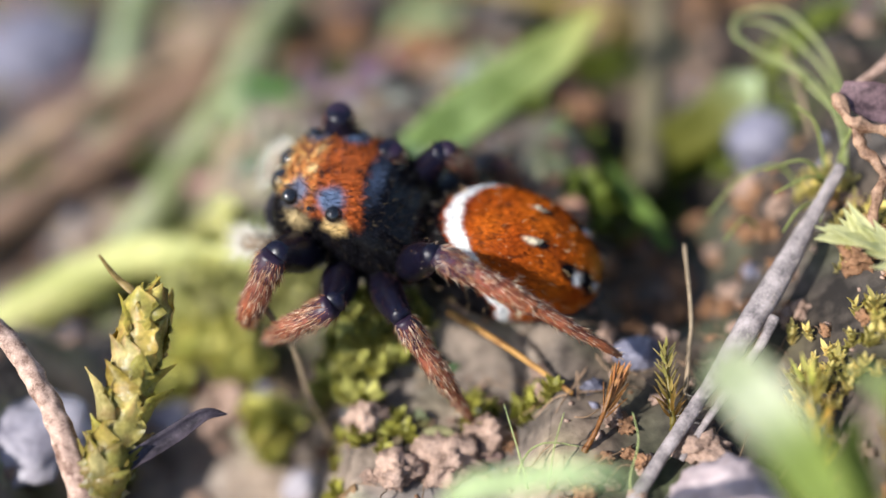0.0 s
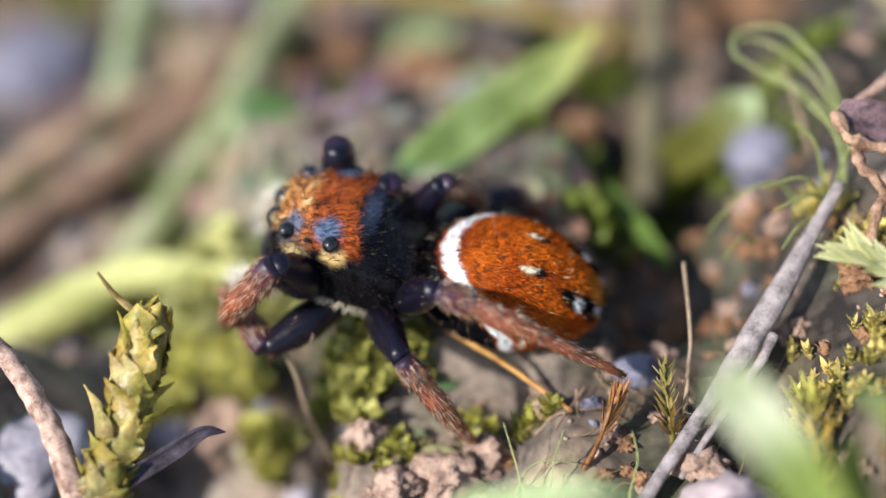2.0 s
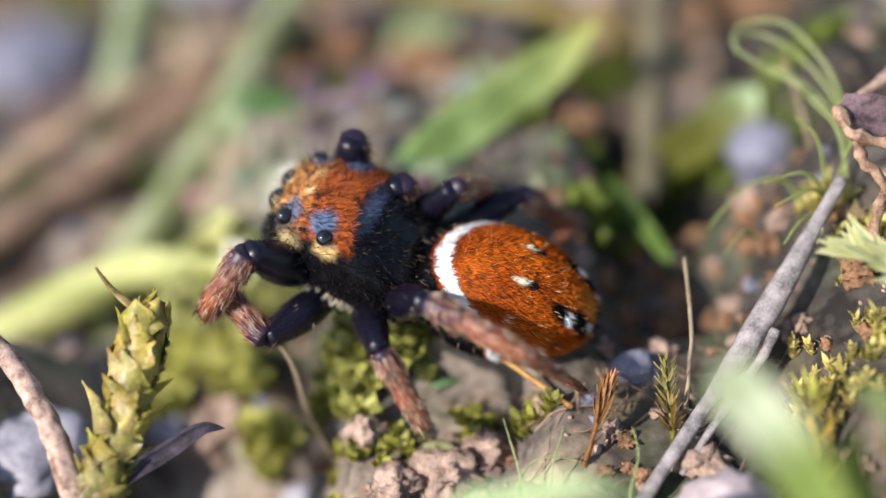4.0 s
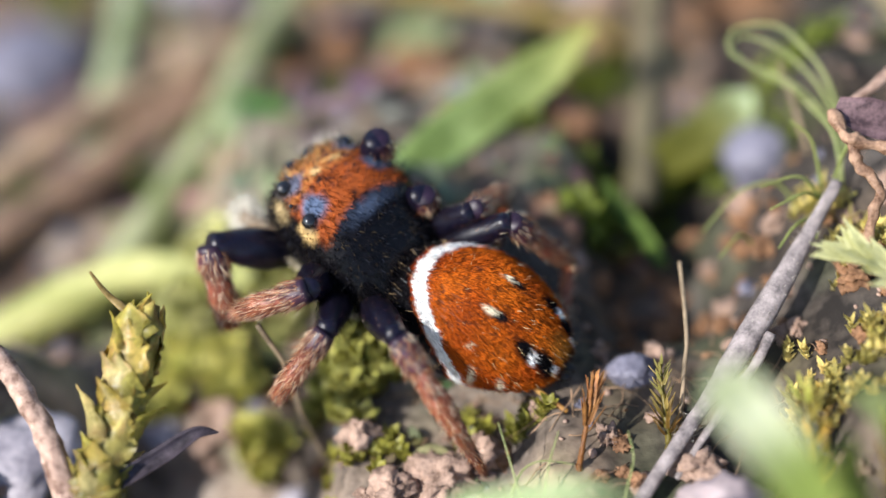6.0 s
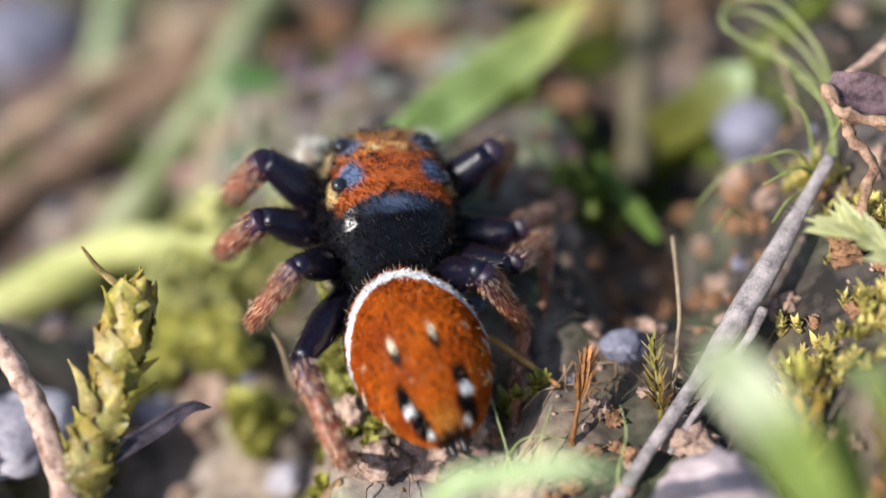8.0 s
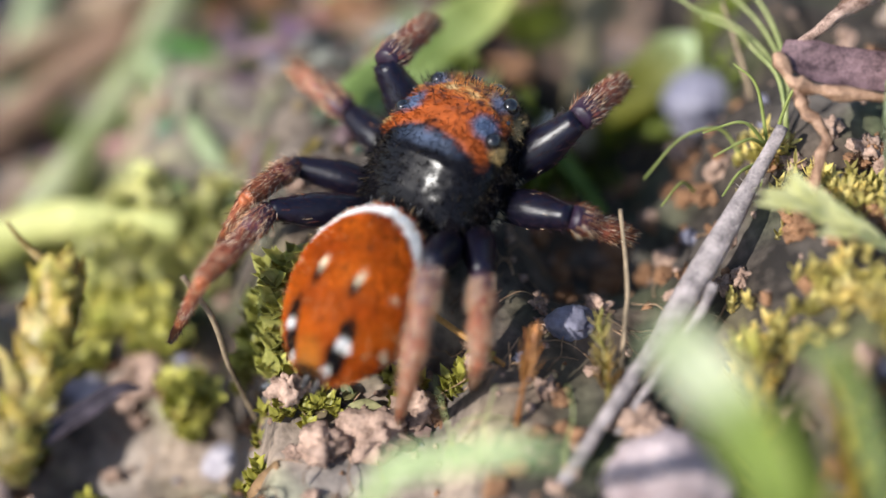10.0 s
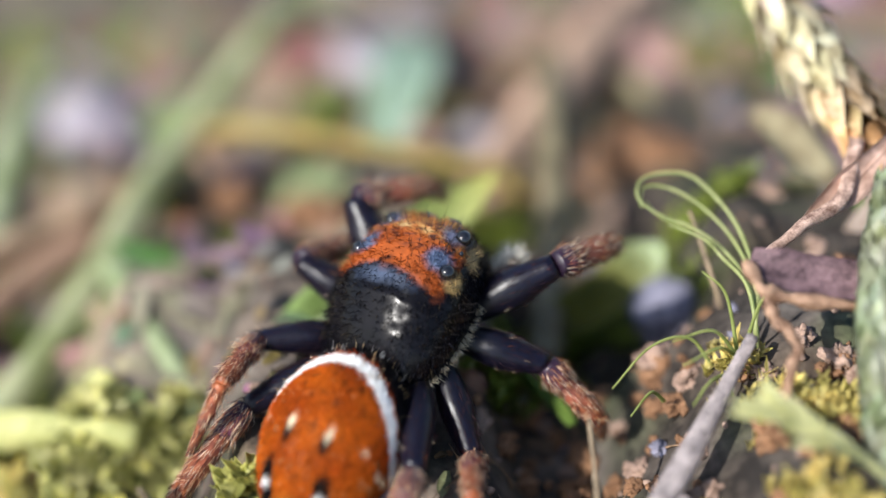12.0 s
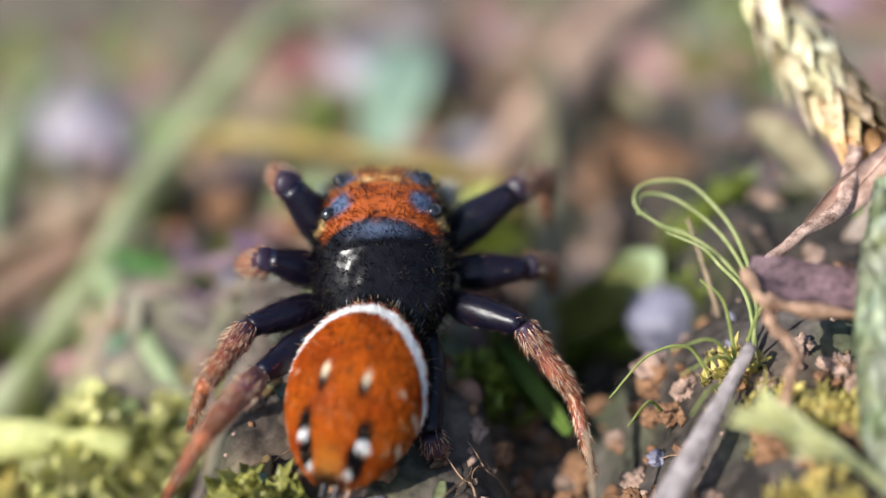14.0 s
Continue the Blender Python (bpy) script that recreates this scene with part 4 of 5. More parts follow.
def build_head():
    us = [-2.45 + 3.87 * i / 90 for i in range(91)]
    angles = [2 * math.pi * j / 110 for j in range(110)]
    pts, faces = grid_mesh(head_point, us, angles)
    shown = [p + Vector((0, 0, 0.02 * noise.noise(p * 5))) for p in pts]
    buf = Buf()
    buf.put(shown, faces, [head_colour(p) for p in pts])
    head = part("cephalothorax", swell(buf), FUR, spider, "red and black hairy carapace with blue-grey patches")
    head.data.materials[0] = HEAD
    rnd = random.Random(31)
    fur = Buf()
    for i in range(5200):
        x, a = rnd.uniform(-2.2, 1.40), rnd.uniform(-0.5, math.pi + 0.5)
        p, q, r = head_point(x, a), head_point(x + 0.02, a), head_point(x, a + 0.02)
        nrm = (r - p).cross(q - p)
        if nrm.length < 1e-6:
            continue
        nrm.normalize()
        c = head_colour(p)
        lum = sum(c)
        if lum < 0.12 and rnd.random() < 0.5:
            continue
        if lum < 0.12 and rnd.random() < 0.25:
            c = rnd.choice(((0.030, 0.022, 0.014), (0.045, 0.034, 0.020), (0.020, 0.022, 0.032)))
        t = rnd.uniform(0.5, 1.45)
        jit = Vector((rnd.uniform(-1, 1), rnd.uniform(-1, 1), rnd.uniform(-1, 1))) * 0.35
        way = Vector((-0.6 if x < 0.9 else 0.2, 0, 0.1)) + nrm * 0.55 + jit
        hair(fur, p - nrm * 0.01, way, rnd.uniform(0.12, 0.26), 0.010, tuple(v * t for v in c), Vector((0, 0, -0.15)))
    for i in range(190):
        x, a = rnd.uniform(-1.6, 1.35), rnd.uniform(0.1, math.pi - 0.1)
        p = head_point(x, a)
        nrm = (p - Vector((x * 0.7, 0, -0.8))).normalized()
        hair(fur, p, nrm + Vector((rnd.uniform(-0.3, 0.6), rnd.uniform(-0.3, 0.3), 0.2)), rnd.uniform(0.25, 0.5), 0.008, (0.02, 0.018, 0.018), Vector((0.1, 0, 0.1)))
    for i in range(400):
        x, sy = rnd.uniform(-2.0, 0.9), rnd.choice((-1, 1))
        low = 0.34 + 0.08 * noise.noise(Vector((x * 5, sy, 0))) + rnd.uniform(-0.05, 0.05)
        p = head_point(x, -low if sy > 0 else math.pi + low)
        hair(fur, p, Vector((rnd.uniform(-0.5, 0.5), sy * 0.8, rnd.uniform(-0.7, 0.3))), rnd.uniform(0.12, 0.26), 0.012, (0.60, 0.52, 0.38))
    part("fur", swell(fur), HAIR, head)
    for name, at, r in (("eye", (1.36, 0.30, -0.42), 0.29), ("eye", (1.36, -0.30, -0.42), 0.29), ("eye", (1.04, 0.86, -0.12), 0.185), ("eye", (1.04, -0.86, -0.12), 0.185),
                        ("eye", (0.02, 1.07, -0.05), 0.175), ("eye", (0.02, -1.07, -0.05), 0.175), ("eye", (0.55, 1.12, 0.0), 0.05), ("eye", (0.55, -1.12, 0.0), 0.05)):
        buf = Buf()
        buf.put([Vector(at) + v * r for v in ICO_V], ICO_F)
        part(name, swell(buf), EYE_GLASS, head, "glossy black eye")
    return head


HEAD = material("carapace_scales", (0.6, 0.6, 0.6), (1.0, 1.0, 1.0), 0.3, 0.2, 0.25, 0.17, tone=True)
# bare black cuticle is glossy, the scaled patches are dull
tree = HEAD.node_tree
tone_node = tree.nodes.new("ShaderNodeAttribute")
tone_node.attribute_name = "tone"
gloss = tree.nodes.new("ShaderNodeMapRange")
gloss.inputs["From Min"].default_value, gloss.inputs["From Max"].default_value = 0.015, 0.09
gloss.inputs["To Min"].default_value, gloss.inputs["To Max"].default_value = 0.23, 0.75
tree.links.new(tone_node.outputs["Color"], gloss.inputs["Value"])
tree.links.new(gloss.outputs["Result"], tree.nodes["Principled BSDF"].inputs["Roughness"])
head = build_head()

under = Buf()
lump(under, (-0.55, 0, -2.05), (1.35, 0.75, 0.32), 3, 0.08)
part("sternum", under, SHELL, spider, "black underside")
for sg in (-1, 1):
    buf = Buf()
    tube(buf, spline([(1.22, sg * 0.34, -0.85), (1.45, sg * 0.36, -1.4), (1.40, sg * 0.32, -2.0), (1.25, sg * 0.22, -2.35)], 20),
         lambda u: 0.33 * (1 - 0.55 * u ** 3), 16, (1, 1, 1), 0.1)
    part("chelicera", swell(buf), SHELL, spider, "black iridescent jaw")
    buf = Buf()
    line = spline([(1.0, sg * 0.9, -1.75), (1.6, sg * 1.35, -1.5), (2.0, sg * 1.35, -1.6), (2.2, sg * 1.05, -2.1)], 24)
    tube(buf, line, lambda u: 0.15 + 0.06 * math.sin(math.pi * u), 12, lambda u, a: (0.30, 0.22, 0.15), 0.15)
    palp = part("pedipalp", buf, LIMB, spider, "short feeler covered with white hair")
    rnd, buf = random.Random(50), Buf()
    for i in range(420):
        k = rnd.randrange(6, 24)
        d = Vector((rnd.gauss(0, 1), rnd.gauss(0, 1), rnd.gauss(0, 1))).normalized()
        hair(buf, line[k] + d * 0.14, d + Vector((0.3, sg * 0.2, 0.2)), rnd.uniform(0.25, 0.55), 0.010, (0.80, 0.76, 0.66))
    part("fur", buf, HAIR, palp)
    for n, (x, y, z) in {1: (0.35, 0.95, -1.75), 2: (-0.25, 1.05, -1.8), 3: (-0.9, 1.05, -1.8), 4: (-1.5, 0.9, -1.75)}.items():
        buf = Buf()
        tube(buf, spline([(x * 0.8 - 0.1, sg * 0.45, -1.98), (x * 0.92, sg * 0.75, -1.95), (x, sg * (y + 0.08), z)], 10), lambda u: 0.26 - 0.03 * u, 12, (1, 1, 1), 0.12)
        part("coxa", buf, SHELL, spider)

# abdomen: long, half wide and half high
AB_A, AB_B, AB_C = 2.12, 1.43, 1.40


def belly_point(t, a):
    c, s = math.cos(t), math.sin(t)
    w = s ** 0.9 * (1 + 0.06 * c - 0.10 * c * c)
    x = AB_A * c
    y, z = AB_B * 1.04 * w * math.cos(a), AB_C * 1.04 * w * math.sin(a)
    return Vector((x, y, z - 0.12 * (1 - w) * (1 if x < 0 else -0.4)))


def belly_colour(p):
    x, y, z = p
    x *= 1.95 / AB_A
    p = Vector((x, y, z))
    w = 0.05 * noise.noise(p * 5) + 0.03 * noise.noise(p * 13)
    # red painted deeper low on the sides and forward, standing in for shade
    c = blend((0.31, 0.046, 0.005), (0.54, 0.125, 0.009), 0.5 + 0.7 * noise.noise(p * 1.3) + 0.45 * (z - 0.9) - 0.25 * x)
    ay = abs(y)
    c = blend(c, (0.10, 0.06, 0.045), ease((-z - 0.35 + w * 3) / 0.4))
    if noise.noise(p * 7.5 + Vector((3, 1, 0))) > 0.42:
        c = blend(c, BLACK, 0.55)
    edge = 1.42 - 0.62 * ay ** 2 / 1.2 + 0.05 * noise.noise(p * 16)
    if z < 0.55:
        edge -= 0.5 * (0.55 - z)
    band = x - edge + w
    if z > -0.75:
        c = blend(c, WHITE, ease((band + 0.16) / 0.06) * ease((0.20 - band) / 0.06))
        c = blend(c, BLACK, ease((band - 0.20) / 0.08))
    else:
        c = blend(c, BLACK, ease((x - 0.9) / 0.2))
    for sy in (-1, 1):
        c = blend(c, BLACK, near(p, (-0.42, sy * 0.45, 1.4), (0.30 + w, 0.15 + w, 0.6), 0.5))
        c = blend(c, (0.75, 0.66, 0.48), near(p, (-0.22, sy * 0.45, 1.4), (0.21, 0.10 + w * 0.5, 0.6), 0.4))
        c = blend(c, (0.10, 0.03, 0.015), near(p, (0.42, sy * 0.30, 1.4), (0.12, 0.08, 0.6), 0.6) * 0.8)
        c = blend(c, BLACK, near(p, (-1.18, sy * 0.66, 0.95), (0.34 + w, 0.20 + w, 0.7), 0.35))
        c = blend(c, BLACK, near(p, (-1.62, sy * 0.56, 0.5), (0.34 + w, 0.24 + w, 0.7), 0.35))
        c = blend(c, WHITE, near(p, (-1.36, sy * 0.67, 0.8), (0.115, 0.165, 0.6), 0.2))
        c = blend(c, WHITE, near(p, (-1.80, sy * 0.45, 0.4), (0.07, 0.10, 0.4), 0.3))
        c = blend(c, (0.80, 0.70, 0.50), near(p, (-0.35, sy * 1.36, 0.05), (0.09 + w, 0.5, 0.45), 0.4))
        c = blend(c, (0.80, 0.70, 0.50), near(p, (-0.15, sy * 1.15, 0.75), (0.07, 0.10, 0.3), 0.5))
        c = blend(c, (0.72, 0.62, 0.45), near(p, (-0.95, sy * 1.2, -0.1), (0.10 + w, 0.4, 0.35), 0.4))
    c = blend(c, (0.72, 0.36, 0.06), ease((-x - 1.35) / 0.4) * ease((0.45 - ay) / 0.35) * 0.45)
    c = blend(c, BLACK, ease((-x - 1.80) / 0.1) * 0.9)
    return c


def build_abdomen():
    us = [0.02 + (math.pi - 0.04) * i / 130 for i in range(131)]
    angles = [2 * math.pi * j / 150 for j in range(150)]
    pts, faces = grid_mesh(belly_point, us, angles)
    buf = Buf()
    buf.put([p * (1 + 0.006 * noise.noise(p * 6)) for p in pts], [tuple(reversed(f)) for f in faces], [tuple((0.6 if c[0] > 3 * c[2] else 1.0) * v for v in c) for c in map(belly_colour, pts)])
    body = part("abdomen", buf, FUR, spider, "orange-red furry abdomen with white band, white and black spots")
    rnd = random.Random(41)
    fur = Buf()
    for i in range(21000):
        t, a = math.acos(rnd.uniform(-0.985, 0.985)), rnd.uniform(-0.6, math.pi + 0.6)
        p, q, r = belly_point(t, a), belly_point(t + 0.01, a), belly_point(t, a + 0.01)
        nrm = (q - p).cross(r - p)
        nrm.normalize()
        if nrm.dot(p) < 0:
            nrm = -nrm
        c = belly_colour(p)
        k = rnd.uniform(0.9, 1.6)
        back = Vector((-1, 0, -0.12))
        way = back - nrm * back.dot(nrm) + nrm * rnd.uniform(0.15, 0.6) + Vector((rnd.uniform(-1, 1), rnd.uniform(-1, 1), rnd.uniform(-1, 1))) * 0.25
        hair(fur, p - nrm * 0.01, way, rnd.uniform(0.12, 0.28), 0.0095, tuple(v * k for v in c), -nrm * 0.12)
    for i in range(330):
        t, a = rnd.uniform(0.35, 2.9), rnd.uniform(-0.7, math.pi + 0.7)
        p = belly_point(t, a)
        way = p.normalized() + Vector((-0.5 if t > 1 else 0.3, 0, 0.1)) + Vector((rnd.uniform(-1, 1), rnd.uniform(-1, 1), rnd.uniform(-1, 1))) * 0.3
        pale = rnd.random() < 0.6
        hair(fur, p, way, rnd.uniform(0.14, 0.30), 0.006, (0.75, 0.52, 0.28) if pale else (0.03, 0.02, 0.02), Vector((-0.1, 0, -0.05)))
    for i in range(44):
        a = rnd.uniform(0.1, math.pi - 0.1)
        p = belly_point(rnd.uniform(0.42, 0.75), a)
        hair(fur, p, p.normalized() + Vector((0.5, 0, 0.4)) + Vector((rnd.uniform(-1, 1), rnd.uniform(-1, 1), rnd.uniform(-1, 1))) * 0.35, rnd.uniform(0.15, 0.34), 0.005,
             rnd.choice(((0.5, 0.5, 0.5), (0.02, 0.02, 0.02), (0.02, 0.02, 0.02))))
    part("fur", fur, HAIR, body)
    for sy in (-1, 1):
        buf = Buf()
        tube(buf, spline([(-1.92, sy * 0.14, -0.32), (-2.17, sy * 0.14, -0.40), (-2.39, sy * 0.13, -0.42)], 8), lambda u: 0.13 - 0.06 * u, 10, (0.03, 0.025, 0.025))
        part("spinneret", buf, LIMB, body, "short dark spinneret")
    return body


abdomen = build_abdomen()
buf = Buf()
tube(buf, [Vector((-1.7, 0, -1.45)), Vector((-2.0, 0, -1.65)), Vector((-2.3, 0, -1.75))], lambda u: 0.22, 12)
part("pedicel", buf, SHELL, spider, "black narrow waist")

# ---- legs: lengths of the thigh, shin and foot stretches ----
THIGH = {1: 2.4, 2: 2.15, 3: 2.4, 4: 2.7}
SHIN = {1: 1.9, 2: 1.7, 3: 1.9, 4: 2.45}
FOOTLEN = {1: 1.6, 2: 1.45, 3: 1.85, 4: 2.4}
THICK = {1: 0.46, 2: 0.42, 3: 0.37, 4: 0.39}
HIP = {1: (0.35, 0.95, -1.75), 2: (-0.25, 1.05, -1.8), 3: (-0.9, 1.05, -1.8), 4: (-1.5, 0.9, -1.75)}
INK, WINE, RUST = (0.004, 0.004, 0.007), (0.15, 0.050, 0.080), (0.40, 0.115, 0.042)


def leg_segment(name, length, r0, r1, r2, c0, c1, hairs, hair_len, seed, pale):
    """One leg segment along +x: root, middle and end radius, colours from root to end, and its bristles."""
    rnd = random.Random(seed)
    line = [Vector((length * i / 18, 0, 0)) for i in range(19)]

    def radius(u):
        return (r0 + (r1 - r0) * ease(u * 2) if u < 0.5 else r1 + (r2 - r1) * ease(u * 2 - 1)) * (1 - 0.12 * max(0, 1 - u * 14)) * (1 - 0.14 * max(0, u * 14 - 13))

    def colour(u, a):
        k = 1 + 0.25 * noise.noise(Vector((u * 6 + seed, math.cos(a), math.sin(a))))
        c = blend(c0, c1, u)
        return tuple(v * k for v in c)
    buf = Buf()
    tube(buf, line, radius, 16, colour, 0.06, seed)
    fur = Buf()
    for i in range(hairs):
        u, a = rnd.random(), rnd.uniform(0, 2 * math.pi)
        d = Vector((0, math.cos(a), math.sin(a)))
        root = Vector((u * length, 0, 0)) + d * radius(u) * 0.97
        k = rnd.uniform(0.6, 1.3)
        c = rnd.choice(((0.90, 0.74, 0.56), (0.85, 0.62, 0.40), (0.58, 0.27, 0.12), (0.36, 0.11, 0.05), (0.30, 0.09, 0.06))) if rnd.random() < pale else (0.04, 0.02, 0.025)
        hair(fur, root, Vector((0.9, 0, 0)) + d * (rnd.uniform(0.04, 0.25) if rnd.random() < 0.8 else rnd.uniform(0.4, 1.0)), hair_len * rnd.uniform(0.6, 1.7), 0.0065, tuple(v * k for v in c), Vector((0.15, 0, 0)))
    return buf, fur


SEGMENTS = {}
for n in (1, 2, 3, 4):
    r = THICK[n]
    s, f = SHIN[n], FOOTLEN[n]
    SEGMENTS[n] = [
        ("femur", THIGH[n], leg_segment("femur", THIGH[n], r * 0.72, r * 1.04, r * 0.66, INK, (0.006, 0.005, 0.016), 420, 0.16, n, 0.03)),
        ("patella", s * 0.36, leg_segment("patella", s * 0.38, r * 0.66, r * 0.76, r * 0.62, (0.022, 0.010, 0.026), WINE, 620, 0.19, n + 10, 0.85)),
        ("tibia", s * 0.64, leg_segment("tibia", s * 0.66, r * 0.60, r * 0.66, r * 0.48, (0.27, 0.080, 0.055), RUST, 1000, 0.15, n + 20, 0.72)),
        ("metatarsus", f * 0.58, leg_segment("metatarsus", f * 0.6, r * 0.42, r * 0.40, r * 0.31, RUST, (0.28, 0.09, 0.06), 360, 0.15, n + 30, 0.75)),
        ("tarsus", f * 0.42, leg_segment("tarsus", f * 0.42, r * 0.30, r * 0.28, r * 0.17, RUST, (0.05, 0.03, 0.02), 150, 0.10, n + 40, 0.6)),
    ]

LEGS = {}
for key in ("L1", "L2", "L3", "L4", "R1", "R2", "R3", "R4"):
    n = int(key[1])
    LEGS[key] = []
    for name, length, (body_buf, fur_buf) in SEGMENTS[n]:
        seg = part(name, body_buf, THIGH_SHELL if name == "femur" else LIMB, spider, {"femur": "blue-black glossy thigh", "patella": "purple-brown hairy knee joint", "tibia": "reddish-brown hairy shin"}.get(name, ""))
        part("fur", fur_buf, HAIR, seg)
        LEGS[key].append((seg, length))

# ---- movement: seconds, place in millimetres, heading, pitch, roll in degrees ----
HEAD_EARLY = [(0, -2.06, 1.74, 3.01, 165.3, 5.8, -2.4),
    (0.5, -2.00, 1.75, 2.96, 163.5, 3.3, 2.7),
    (1, -2.19, 1.33, 2.93, 166.8, 2.2, 2.7),
    (1.5, -2.12, 1.37, 2.94, 167.0, 2.6, 2.7),
    (3.2, -2.13, 1.19, 2.98, 167.9, 4.4, 1.9),
    (5.3, -1.92, 1.66, 3.02, 136.6, 8.5, -2.1),
    (6.6, -1.95, 1.73, 2.99, 136.4, 7.9, -2.4),]
HEAD_TURN = [(7, -2.09, 1.80, 2.95, 130.6, 6.8, -3.6),
    (7.2, -2.07, 1.79, 2.92, 129.0, 6.0, -2.2),
    (7.5, -1.69, 1.56, 2.84, 120.5, 2.0, -0.1),
    (7.8, -1.42, 1.42, 2.86, 107.0, 7.1, 7.2),
    (8, -0.83, 1.37, 2.83, 100.3, 11.5, 7.3),
    (8.2, -0.84, 1.46, 2.79, 94.4, 13.3, 6.3),
    (8.5, -0.58, 1.49, 2.80, 79.7, 8.1, -1.6),
    (8.7, 0.34, 1.21, 2.77, 52.9, 5.6, -3.8),]
HEAD_LATE = [(10.8, 1.94, 3.32, 3.14, 57.0, 9.6, -10.8),
    (11, 1.47, 4.04, 3.18, 56.8, 11.0, -14.0),
    (11.5, 1.49, 4.24, 3.09, 57.2, 8.2, -12.7),
    (12.7, 1.52, 4.08, 3.21, 57.7, 13.3, -14.3),
    (13, 2.07, 5.26, 3.20, 56.7, 4.4, -12.3),
    (13.5, 1.82, 5.65, 3.29, 74.1, 3.7, -8.7),
    (14, 1.19, 5.64, 3.44, 87.8, 5.7, -5.2),]
REAR_ROWS = [(0, 170.7, 11.6, -5.2),
    (0.5, 168.5, 8.6, -6.8),
    (1, 172.2, 7.2, -6.7),
    (1.5, 172.3, 8.1, -7.1),
    (3.2, 173.6, 8.9, -5.6),
    (5.3, 154.3, 10.3, -7.5),
    (6.6, 152.4, 10.7, -8.0),
    (7, 149.5, 8.5, -9.2),
    (7.2, 142.7, 8.2, -8.9),
    (7.5, 138.7, 7.5, -13.9),
    (7.8, 116.8, 6.6, -11.7),
    (8, 110.6, 6.0, -14.1),
    (8.2, 104.9, 6.7, -13.1),
    (8.5, 92.7, 7.0, -12.4),
    (8.7, 72.8, 7.2, -13.1),
    (10.8, 55.1, 16.5, -1.7),
    (11, 62.2, 19.7, -4.7),
    (11.5, 62.5, 21.1, -3.7),
    (12.7, 59.7, 21.8, -6.7),
    (13, 62.6, 22.1, -6.4),
    (13.5, 68.5, 17.7, -8.8),
    (14, 72.0, 14.7, -3.2),]

